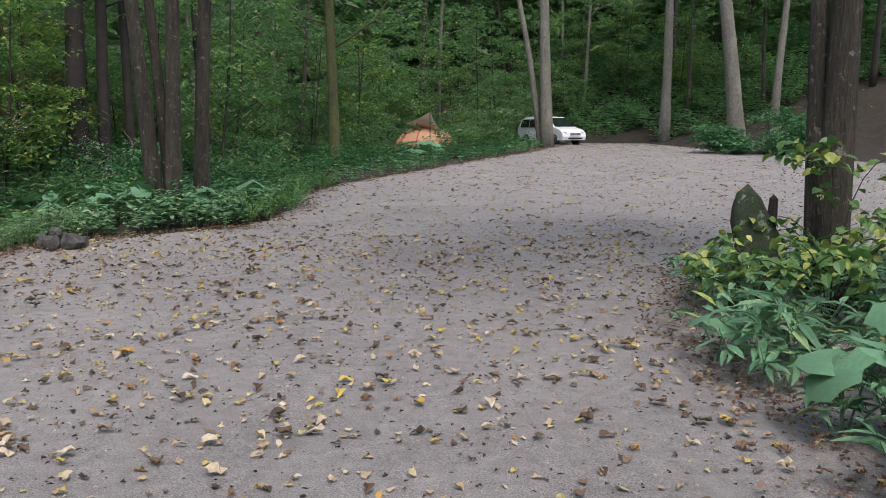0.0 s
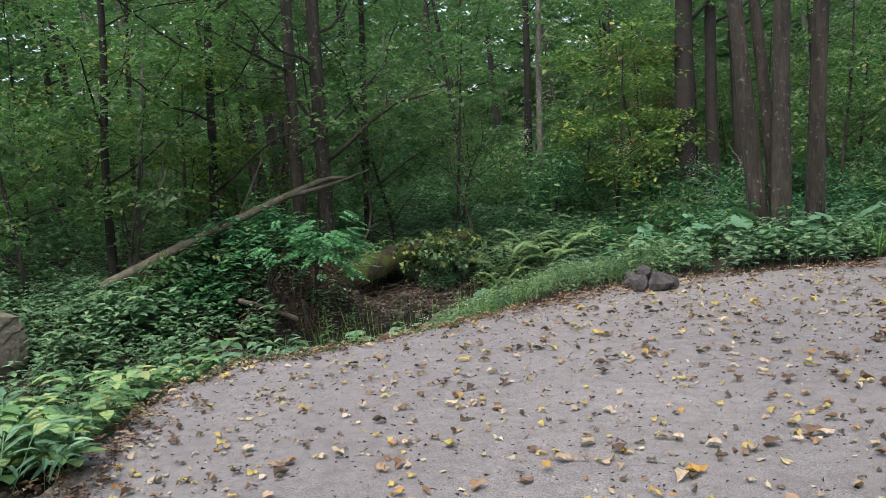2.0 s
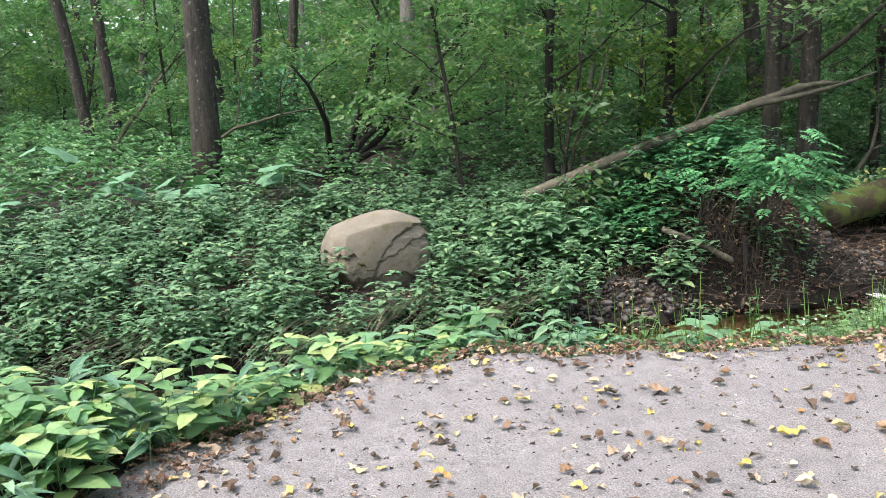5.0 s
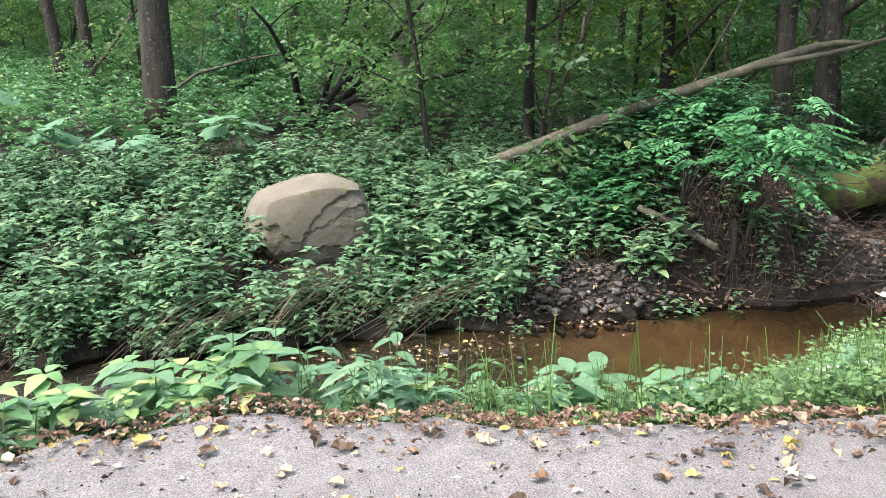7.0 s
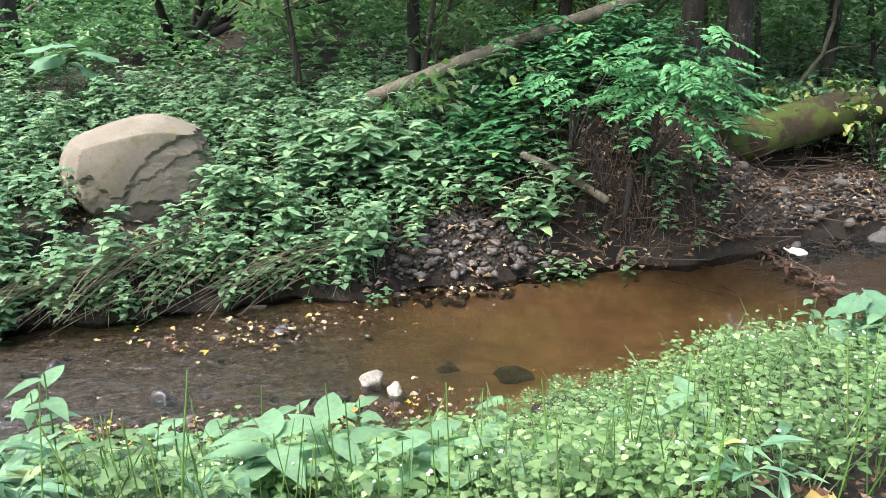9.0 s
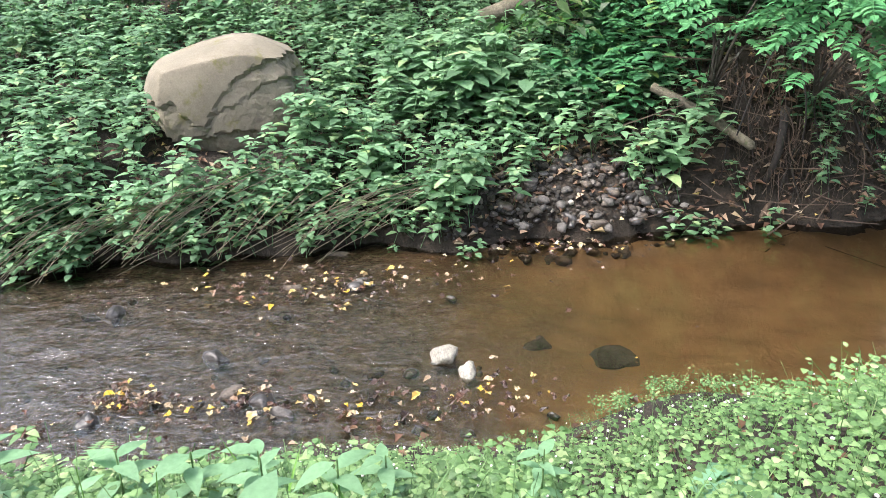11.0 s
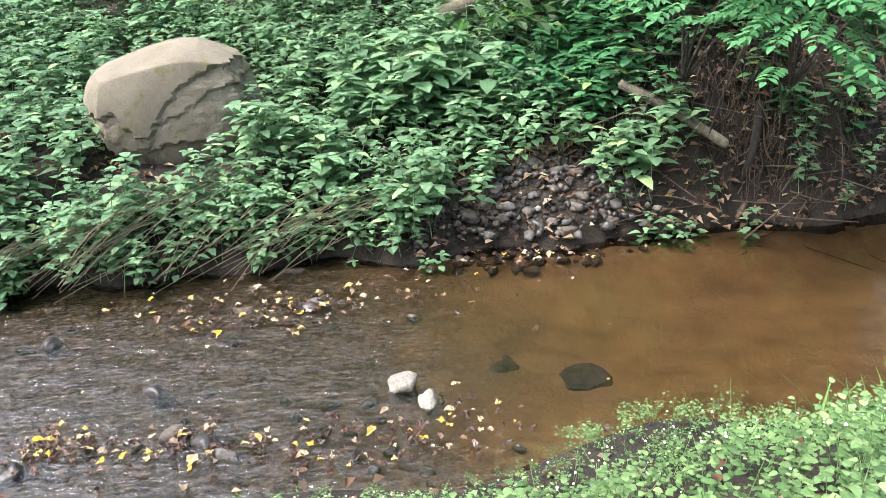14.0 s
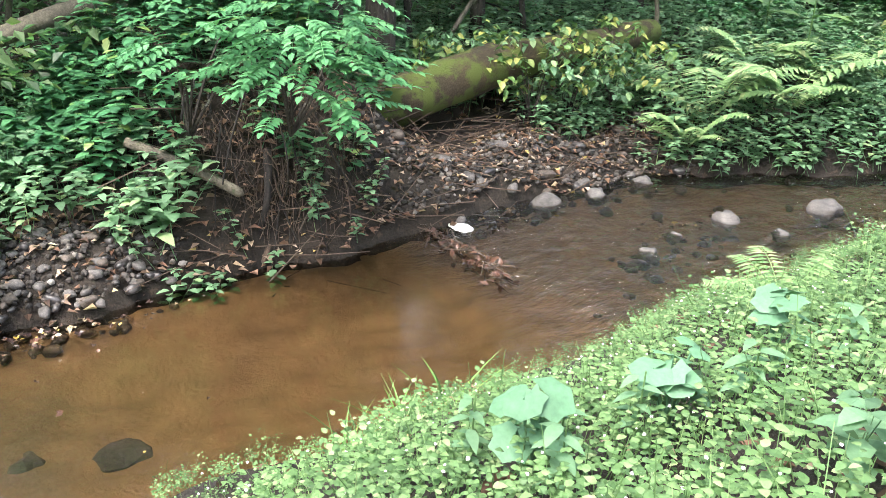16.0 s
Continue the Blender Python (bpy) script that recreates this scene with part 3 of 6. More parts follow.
def strip(name, left, right, ys, columns, lift, material, label, category, level=None):
    """A sheet between two lines that run along y."""
    t = np.linspace(0, 1, columns) ** 1.0
    yy = np.repeat(ys[:, None], columns, 1)
    xx = left(yy) * (1 - t) + right(yy) * t
    zz = land(xx, yy) + lift if level is None else np.zeros_like(xx) + level(xx, yy)
    n = len(ys)
    i, j = np.meshgrid(np.arange(columns - 1), np.arange(n - 1))
    q = (j * columns + i).ravel()
    f = np.stack([q, q + 1, q + 1 + columns, q + columns], 1)
    ob = part(name, (np.stack([xx.ravel(), yy.ravel(), zz.ravel()], 1), f), material, round_look=True)
    return tagged(ob, label, category, kind="structure")


road = strip("road", lambda y: road_left(y) - 0.22, road_right, np.concatenate([np.arange(-38, -2, 2.0), np.arange(-2, 20, 0.15), np.arange(20, 50.5, 0.6)]), 90, 0.012, M["road"], "packed grey-brown gravel clearing strewn with fallen leaves", "road")
ys = np.concatenate([np.arange(-30, -1, 1.0), np.arange(-1, 22, 0.12), np.arange(22, 45, 1.0)])


def bed_level(x, y):
    t = (x - bank_far(y)) / (bank_near(y) - bank_far(y))
    depth = 0.06 + 0.2 * np.sin(np.pi * np.clip(t, 0, 1)) * (0.35 + 0.65 * smooth(9.0, 10.4, y) * smooth(13.6, 12.9, y))
    shoal = 0.09 * np.exp(-(((x + 11.3) / 0.9) ** 2 + ((y - 8.0) / 1.4) ** 2)) + 0.03 * np.exp(-(((x + 9.6) / 0.5) ** 2 + ((y - 7.2) / 1.7) ** 2))
    return -1.75 - depth + shoal + 0.022 * wave(x, y, 0.55, 21) + 0.015 * wave(x, y, 0.25, 22)


strip("streambed", lambda y: bank_far(y) - 0.25, lambda y: bank_near(y) + 0.25, ys, 46, 0, M["bed"], "brown sandy and stony stream bed", "stream bed", bed_level)


def water_level(x, y):
    """Nearly still in the pool, rippled in the riffles above and below it."""
    riffle = np.clip(smooth(9.4, 7.6, y) + smooth(13.3, 14.2, y), 0, 1) * (0.55 + 0.45 * wave(x, y, 2.0, 60))
    ripple = 0.55 * wave(x * 1.7, y, 0.5, 61) + 0.3 * wave(x * 1.7, y, 0.26, 62) + 0.08 * wave(x, y, 0.15, 63)
    return -1.75 + 0.07 * smooth(13.4, 14.0, y) + ripple * (0.0006 + 0.02 * riffle + 0.018 * smooth(13.3, 14.2, y))


wys = np.concatenate([np.arange(-30, 0, 1.0), np.arange(0, 19, 0.045), np.arange(19, 45, 1.0)])
water = strip("water", lambda y: bank_far(y) - 0.2, lambda y: bank_near(y) + 0.2, wys, 70, 0, M["water"], "shallow clear brown stream water with ripples", "water", water_level)

# ---- trees ----
def spray(r, leaf, count=8, length=0.45):
    p = []
    for k in range(count):
        u = (k + 0.5) / count
        L = leaf * r.uniform(0.7, 1.25)
        p.append(moved(moved(diamond(L, L * 0.6), (0, 0, 0), turn(r.normal(0, 0.5), r.uniform(-0.3, 0.6), (-1) ** k * r.uniform(0.4, 1.3))), (length * u, r.normal(0, 0.05), -0.15 * length * u * u + r.normal(0, 0.04))))
    return join(p)


def sprays(r, leaf, count=8, length=0.45):
    return [spray(r, leaf, count, length) for _ in range(6)]


def crown_geo(r, clumps, per, leaf, length=0.45, count=8):
    """Leaf sprays in uneven clumps (centre, radius), with gaps between them."""
    kinds, spots = sprays(r, leaf, count, length), []
    for c, rad in clumps:
        d = r.normal(0, 1, (per, 3))
        d *= (r.uniform(0.25, 1.0, per) / np.linalg.norm(d, axis=1))[:, None]
        spots.append(np.asarray(c) + d * np.array((rad, rad, rad * 0.6)))
    spots = np.concatenate(spots)
    return scatter(kinds, spots, r.uniform(0.7, 1.3, len(spots)), r, 0.5)


def limb_path(r, start, way, length, rise=0.3, n=6):
    p, d = [np.array(start, float)], np.array(way, float)
    for _ in range(n - 1):
        d = d + r.normal(0, 0.16, 3) + np.array((0, 0, rise * 0.12))
        d /= np.linalg.norm(d)
        p.append(p[-1] + d * length / (n - 1))
    return np.array(p)


def tree(name, label, at, height, radius, lean=(0, 0), bark="bark", leaves="crown", low=0.45, limbs=6, reach=2.5, per=14, leaf=0.15, seed=1, category="tree", group="", sides=9, crown=True):
    """A tree: trunk, limbs and a crown of leaf sprays round the limbs' ends."""
    r = np.random.default_rng(seed)
    root = thing(name, label, category, group, at)
    path = curve([(0, 0, -0.25), (lean[0] * 0.2 + r.normal(0, 0.05), lean[1] * 0.2, height * 0.25), (lean[0] * 0.5 + r.normal(0, 0.1), lean[1] * 0.5 + r.normal(0, 0.1), height * 0.55), (lean[0], lean[1], height)], 12)
    rad = [radius * 1.35, radius * 1.02, radius * 0.9, radius * 0.7, radius * 0.25]
    part("trunk", tube(path, rad, sides, 0.05, r), M[bark], root, round_look=True)
    clumps = []
    for k in range(limbs):
        u = low + (0.97 - low) * (k + r.uniform(0.1, 0.9)) / limbs
        s = np.array([np.interp(u, np.linspace(0, 1, 12), path[:, j]) for j in range(3)])
        a = 2.4 * k + r.uniform(0, 1.0)
        lp = limb_path(r, s, (np.cos(a), np.sin(a), 0.45), reach * r.uniform(0.7, 1.2) * (1.15 - 0.5 * u))
        part("limb", tube(lp, [radius * 0.4 * (1.2 - u), 0.012], 5), M[bark], root, round_look=True)
        clumps += [(lp[-1], reach * 0.42), (lp[3] + r.normal(0, 0.3, 3), reach * 0.36)]
        tw = limb_path(r, lp[3], (np.cos(a + 0.9), np.sin(a + 0.9), 0.3), reach * 0.6)
        part("twig", tube(tw, [radius * 0.14 * (1.2 - u) + 0.004, 0.006], 4), M[bark], root)
        clumps.append((tw[-1], reach * 0.34))
    clumps.append((path[-1], reach * 0.4))
    if crown:
        part("crown", crown_geo(r, clumps, per, leaf * 1.12, 0.45, 6), M[leaves], root)
    return root


def on_land(x, y, dz=0.0):
    return (x, y, ground_z(x, y) + dz)


def stems(name, label, spots, bark, category="tree", seed=0, **kw):
    """A tree of several trunks from one root."""
    r = np.random.default_rng(seed)
    root = None
    for k, (x, y, h, rad, lx, ly) in enumerate(spots):
        t = tree(name, label, on_land(x, y), h, rad, (lx, ly), bark, seed=seed + k, category=category, **kw)
        if root is None:
            root = t
        else:
            for c in list(t.children):
                c.parent = root
                c.location = Vector(t.location) - Vector(root.location)
            bpy.data.objects.remove(t)
    return root


# roadside crowns sit above the view, lowered and thickened to shade the plants
stems("roadside_tree", "three dark slender trunks rising from one base at the gravel edge", [(-4.86, 14.6, 13, 0.12, -1.5, 0.3), (-4.68, 14.85, 13, 0.085, -0.9, 0.2), (-4.6, 14.55, 12, 0.12, 0.25, 0.6)], "bark", seed=21, low=0.42, limbs=6, per=20, leaf=0.13)
tree("roadside_tree", "single straight dark trunk beside the gravel edge", on_land(-4.32, 15.2), 13, 0.115, (0.85, 0.3), "bark", low=0.42, per=20, leaf=0.13, seed=31)
tree("mossy_tree", "tall moss-covered trunk with a curved side limb", on_land(-3.5, 28.0), 14, 0.16, (-0.6, 0.5), "bark_moss", "crown_light", 0.32, 8, 3.2, seed=32)
stems("grey_tree", "pale grey double trunk standing in front of the parked car", [(5.15, 42.6, 16, 0.27, -0.6, 0.2), (4.9, 42.9, 16, 0.14, -2.8, 0.6)], "bark_pale", seed=41, low=0.6, leaf=0.2)
tree("grey_tree", "straight pale trunk on the hillside foot", on_land(12.4, 48.5), 16, 0.26, (0.2, 0.4), "bark_pale", low=0.6, seed=44, leaf=0.2)
tree("grey_tree", "pale leaning trunk on the wooded slope", on_land(14.7, 43.0), 15, 0.36, (-1.9, 0.4), "bark_pale", low=0.6, seed=45, leaf=0.2)
tree("grey_tree", "thin pale trunk on the wooded slope", on_land(17.0, 44.5), 14, 0.2, (0.7, 0.4), "bark_pale", low=0.6, seed=46, leaf=0.2)
# crown out of view, enlarged to darken the leafy bed below
stems("roadside_tree", "thick dark brown trunk with climbing vine in a leafy bed", [(3.36, 7.35, 12, 0.125, 0.2, 0.2), (3.27, 7.42, 11, 0.07, -0.4, 0.3)], "bark", low=0.38, limbs=8, reach=3.0, per=26, seed=47)
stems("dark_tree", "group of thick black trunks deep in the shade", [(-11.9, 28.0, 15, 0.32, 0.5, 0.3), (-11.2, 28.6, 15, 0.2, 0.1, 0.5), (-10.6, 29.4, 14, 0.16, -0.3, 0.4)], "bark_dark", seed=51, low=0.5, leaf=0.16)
tree("bank_tree", "grey trunk beyond the boulder on the forest floor", on_land(-19.5, 4.55), 14, 0.25, (0.3, 0.25), "bark", low=0.5, seed=55)
tree("bank_tree", "pale brown trunk in the understorey", on_land(-23.0, 9.6), 13, 0.2, (-0.4, 0.3), "bark_pale", low=0.5, seed=56)
stems("bank_tree", "twin brown trunks on the root mound by the stream", [(-14.4, 13.95, 13, 0.13, -0.5, 0.4), (-14.3, 14.55, 13, 0.16, 0.2, 0.5)], "bark", seed=57, low=0.26, limbs=9, reach=3.2, per=20, leaf=0.13, leaves="crown")

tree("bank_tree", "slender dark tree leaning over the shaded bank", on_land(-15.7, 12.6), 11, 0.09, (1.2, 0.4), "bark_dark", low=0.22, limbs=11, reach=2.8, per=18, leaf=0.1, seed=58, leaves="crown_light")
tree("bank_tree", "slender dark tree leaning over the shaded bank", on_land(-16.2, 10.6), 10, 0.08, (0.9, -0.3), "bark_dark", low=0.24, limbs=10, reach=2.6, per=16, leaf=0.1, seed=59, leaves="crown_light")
tree("bank_tree", "slender dark tree behind the mossy log", on_land(-15.2, 16.8), 11, 0.09, (0.8, -0.2), "bark", low=0.22, limbs=10, reach=2.7, per=16, leaf=0.1, seed=60)
for x, y, h, w, lean, bark in ((-26.5, 1.6, 13, 0.15, (0.3, -1.6), "bark"), (-26.2, 2.3, 13, 0.14, (0.2, -0.9), "bark"), (-26.0, 5.9, 12, 0.13, (0.3, 1.2), "bark"), (-24.4, 10.6, 12, 0.16, (0.2, -0.2), "bark_pale"), (-16.9, 11.5, 7, 0.055, (-0.2, 1.2), "bark_pale"), (-25.5, 14.4, 12, 0.1, (0.2, -0.3), "bark_dark"), (-22.0, 14.6, 11, 0.07, (0.3, 0.6), "bark_dark"), (-20.5, 16.6, 10, 0.06, (0.5, -0.9), "bark")):
    tree("bank_tree", "slender bare trunk in the shaded woods past the bank", on_land(x, y), h, w, lean, bark, low=0.45, limbs=7, reach=2.2, per=12, leaf=0.11, seed=int(600 + 10 * y), leaves="crown_light")


def bent_shrub():
    """A low spreading shrub with several dark bent stems."""
    r = np.random.default_rng(61)
    root = thing("shrub", "spreading shrub with dark bent stems behind the boulder", "shrub", at=on_land(-20.2, 7.25))
    clumps = []
    for way, L in (((0.3, 0.75, 0.75), 4.2), ((0.2, 0.9, 0.5), 4.4), ((0.1, 0.35, 1.0), 3.8), ((0.5, 0.5, 0.9), 3.6), ((-0.2, 0.1, 1.0), 3.6), ((0.3, -0.5, 0.9), 3.2)):
        lp = limb_path(r, (r.normal(0, 0.08), r.normal(0, 0.08), -0.1), way, L, 0.2, 7)
        part("stem", tube(lp, [0.1, 0.02], 6), M["bark_dark"], root, round_look=True)
        for k in (3, 4, 5, 6):
            tw = limb_path(r, lp[k], r.normal(0, 0.6, 3) + (0.1, 0.4, 0.5), 1.1, 0.2, 4)
            part("twig", tube(tw, [0.02, 0.005], 4), M["bark_dark"], root)
            clumps += [(tw[-1], 0.75), (tw[2], 0.5)]
    part("crown", crown_geo(r, clumps, 20, 0.11, 0.4, 9), M["crown_light"], root)


bent_shrub()

# woods: a few patterns, copied over the land
wood_r = np.random.default_rng(77)
tall = [tree("forest_tree", "slender forest tree with a dark trunk", (0, 0, 0), 13 + k, 0.09 + 0.03 * k, (1.6 - 1.1 * k, 0.8), ["bark", "bark_pale", "bark_dark", "bark"][k], ["crown", "crown_light", "crown", "crown"][k], 0.4, 7, 2.4, 13, 0.17, 90 + k, group="forest trees", sides=7) for k in range(4)]
young = [tree("young_tree", "young understorey tree with thin stems and leafy sprays", (0, 0, 0), 4.2 + 0.9 * k, 0.045, (0.6 - 0.4 * k, 0.5), "bark", ["crown", "crown_yellow", "crown", "crown_light"][k], 0.12, 9, 1.6, 17, 0.125, 120 + k, group="young trees", sides=5) for k in range(4)]
def bush_pattern(k):
    """A dense understorey bush, leafy to the ground."""
    r = np.random.default_rng(140 + k)
    root = thing("bush", "dense leafy understorey bush", "bush", "understorey bushes")
    clumps = []
    for _ in range(8):
        a = r.uniform(0, 6.28)
        lp = limb_path(r, (r.normal(0, 0.1), r.normal(0, 0.1), -0.1), (0.6 * np.cos(a), 0.6 * np.sin(a), 1.0), r.uniform(1.4, 2.6), 0.1, 5)
        part("stem", tube(lp, [0.022, 0.006], 4), M["bark"], root)
        clumps += [(lp[-1], 0.55), (lp[3], 0.5), (lp[2], 0.5)]
    part("crown", crown_geo(r, clumps, 13, 0.125, 0.4, 6), M[["crown", "crown_light", "forest"][k]], root)
    return root


bushes = [bush_pattern(k) for k in range(3)]
rusty = tree("young_tree", "young understorey tree turning rusty brown", (0, 0, 0), 4.6, 0.05, (0.3, 0.4), "bark", "crown_rust", 0.25, 7, 1.4, 16, 0.13, 131, group="young trees", sides=5)


def free(x, y, gap):
    """Is this spot clear of the road, stream, boulder and path?"""
    if x > road_left(y) - gap and y < 56 + gap and 0.75 * (y - 50.5) + 0.5 * (x - 10) < 2 and x < 24:
        return False
    if 22 < y < 43.5 and -0.08 < x / y < 0.012:
        return False
    if x > -16.5 and y < 17 and y > -6:
        return False
    if -30 < x < -14 and -0.95 < (y - 6.3) / (-9.7 - x) < -0.22:
        return False
    if x > bank_far(y) - 0.6 and x < bank_near(y) + 0.3 and y < 30:
        return False
    return True


def place(kinds, count, x0, x1, y0, y1, gap, space, used, scale=(0.85, 1.2)):
    """Copies of the patterns, spaced out, on free land."""
    tries = 0
    while count and tries < 6000:
        tries += 1
        x, y = wood_r.uniform(x0, x1), wood_r.uniform(y0, y1)
        if not free(x, y, gap) or any((x - a) ** 2 + (y - b) ** 2 < space * space for a, b in used):
            continue
        used.append((x, y))
        k = kinds[wood_r.integers(len(kinds))]
        copy_thing(k, pose(*on_land(x, y), 0, 0, wood_r.uniform(0, 360)) @ Matrix.Scale(wood_r.uniform(*scale), 4))
        count -= 1


used = [(-18.8, 4.3), (-23, 9.6), (-14.4, 14), (-19.5, 7), (-11.9, 28), (-3.5, 28), (5.15, 42.6)]
place(tall, 44, -50, -16.5, -14, 50, 2, 2.3, used)
place(tall, 14, -20, 6, 27, 66, 2.5, 2.4, used)
place(tall, 16, 6, 32, 48, 70, 2, 2.4, used)
used = [(-19.5, 4.5), (-20.2, 7.2), (-17, 6.6), (-18.4, 7.4), (-18.6, 9.2), (-17.6, 5.0)]
place(young, 64, -46, -17.5, -12, 42, 1.5, 1.9, used)
place(young, 26, -16, -6, 23, 46, 2.5, 1.7, used)
place(young, 16, -8, 6, 31, 54, 3.5, 1.8, used)
place(young, 22, 4, 30, 49, 66, 2, 1.8, used)
place(bushes, 60, -48, -21, -12, 40, 2, 2.0, used)
place(bushes, 34, -17, -5.5, 23, 50, 2.5, 1.8, used)
place(bushes, 26, -8, 8, 33, 58, 3, 1.8, used)
place(bushes, 26, 8, 32, 50, 64, 2, 1.8, used)
place([rusty], 3, -14, -9, 24, 30, 2, 1.8, used)
for n, (x, y) in enumerate([(-15.6, 10.5), (-16.3, 12.4), (-15.5, 15.9), (-16.4, 9.0), (-15.0, 17.6), (-16.8, 14.2), (-14.6, 19.5)]):
    copy_thing(young[n % 4], pose(*on_land(x, y), 0, 0, 47 * n) @ Matrix.Scale(0.95, 4))
for k in tall + young + bushes + [rusty]:
    for c in (*k.children_recursive, k):
        bpy.data.objects.remove(c)

# far woods: leaves beyond the single trees, over a hill that closes the view
far_r = np.random.default_rng(80)
# second batch: unseen belt east and south, added to hold back sky light
a = np.concatenate([far_r.uniform(0.85, 3.95, 34000), far_r.uniform(4.1, 6.7, 5000)])
d = np.where(np.arange(len(a)) < 34000, far_r.uniform(52, 75, len(a)), far_r.uniform(33, 46, len(a)))
fx, fy = -8 + d * np.cos(a), 12 + d * np.sin(a)
glade = np.exp(-((a - 3.35) / 0.3) ** 4)
fz = land(fx, fy) + far_r.uniform(0.0, 1.0, len(a)) ** (1 + 1.5 * glade) * (17 - 9 * glade)
part("far_woods", scatter(sprays(far_r, 0.7, 5, 2.0), np.stack([fx, fy, fz], 1), far_r.uniform(0.7, 1.4, len(a)), far_r, 0.6), M["crown"])
tagged(bpy.data.objects["far_woods"], "dense dark green far woods with an unseen belt added to block sky light", "woods", kind="stuff")

# ---- boulder and large stones ----
def boulder():
    """A rounded sandstone boulder: a smooth tilted cap whose skin has flaked off the face in three stepped ledges."""
    upper = ([-1.2, -0.87, -0.72, -0.57, -0.52, -0.4, -0.26, -0.16, -0.06, 0.12, 0.3, 0.5, 0.8, 1.2], [0.2, 0.16, 0.1, 0.24, 0.06, -0.1, -0.16, 0.06, 0.24, 0.4, 0.54, 0.64, 0.74, 0.85])
    middle = ([-1.2, -0.3, -0.18, 0.0, 0.2, 0.34, 0.5, 0.8, 1.2], [-0.4, -0.24, -0.04, 0.1, 0.2, 0.28, 0.4, 0.46, 0.5])
    lower = ([-1.2, -0.83, -0.58, -0.4, -0.2, 0.05, 0.25, 0.6, 1.2], [-0.12, -0.2, -0.34, -0.38, -0.34, -0.26, -0.34, -0.42, -0.36])
    bm = bmesh.new()
    bmesh.ops.create_icosphere(bm, subdivisions=6, radius=1)
    for v in bm.verts:
        p = v.co.copy()
        front = min(1, max(0, (p.x + 0.35) / 0.5))
        jag = 0.09 * noise.noise(p * 4 + Vector((2, 2, 5))) + 0.06 * noise.noise(p * 10) + 0.025 * noise.noise(p * 24)
        d = 1 + 0.05 * noise.noise(p * 1.2 + Vector((3, 1, 7)))
        for (ys_, zs_), depth, sharp in ((upper, 0.085, 0.02), (middle, 0.06, 0.02), (lower, 0.12, 0.03)):
            drop = float(np.interp(p.y, ys_, zs_)) + jag - p.z
            d -= front * depth * min(1, max(0, drop / sharp)) * (1 - 0.45 * min(1, max(0, (drop - 0.04) / 0.3)))
        worn = front * min(1, max(0, (float(np.interp(p.y, *upper)) - p.z) / 0.05))
        d += worn * (0.035 * noise.noise(p * 3.6 + Vector((2, 9, 4))) + 0.03 * abs(noise.noise(p * 7.5 + Vector((4, 4, 1)))) + 0.012 * noise.noise(p * 17))
        d += 0.01 * noise.noise(p * 6) + 0.004 * noise.noise(p * 22)
        box = max(abs(p.x), abs(p.y), abs(p.z))
        d *= 1 + 0.26 * (1 / max(box, 0.6) - 1)
        v.co = Vector((p.x * 0.7, p.y * 0.84, p.z * 0.72)) * d
        roof = 0.72 - 0.32 * max(0, 0.12 - v.co.y) - 0.5 * max(0, v.co.y - 0.3)
        v.co.z -= 0.13 * math.log1p(math.exp((v.co.z - roof) / 0.13))
        v.co.x -= 0.1 * math.log1p(math.exp((v.co.x - 0.6) / 0.1))
        if v.co.z < -0.2:
            v.co.x *= 1 + 0.3 * (v.co.z + 0.2)
            v.co.y *= 1 + 0.2 * (v.co.z + 0.2)
    me = bpy.data.meshes.new("boulder")
    bm.to_mesh(me)
    bm.free()
    ob = part("boulder", me, M["boulder"])
    ob.location = (-13.8, 6.88, -0.7)
    ob.rotation_euler = (0, 0, 0.12)
    tagged(ob, "large tan sandstone boulder with flaked face among green plants", "boulder")


boulder()


def stone(name, label, x, y, z, size, material, flat=0.6, seed=0, group="", yaw=0.0):
    rocky = material == "rock"
    v, f = stone_geo(np.random.default_rng(seed), size, flat, 2 if rocky else 3)
    ob = part(name, (v, f), M[material], round_look=not rocky)
    ob.location, ob.rotation_euler = (x, y, z), (0, 0, yaw)
    return tagged(ob, label, "stone", group)


stone("stream_stone", "large pale rounded stone standing in the riffle", -10.45, 4.6, -1.9, 0.27, "stone_pale", 0.8, 4, yaw=0.9)
stone("stream_stone", "pale oval stone at the shallow middle", -10.17, 8.74, -1.8, 0.105, "stone_pale", 0.75, 4, yaw=0.3)
stone("stream_stone", "pale blocky stone touching another", -9.96, 8.88, -1.8, 0.085, "stone_pale", 0.8, 5)
stone("stream_stone", "black wet stone under the pool surface", -10.33, 9.98, -2.03, 0.21, "rock", 0.42, 6)
stone("stream_stone", "black wet stone under the pool surface", -10.5, 9.45, -1.98, 0.15, "rock", 0.4, 7)
for k, (x, y, s) in enumerate([(-10.45, 16.5, 0.15), (-10.3, 15.1, 0.12), (-12.45, 15.4, 0.22), (-10.0, 17.7, 0.2), (-9.9, 16.7, 0.11), (-10.5, 15.7, 0.1), (-12.0, 15.3, 0.16), (-11.9, 16.0, 0.14), (-11.9, 16.8, 0.15), (-12.2, 17.1, 0.15)]):
    stone("stream_stone", "grey rounded stone in the upper riffle", x, y, -1.78, s, "stone", 0.6, 20 + k, "riffle stones", k * 1.3)

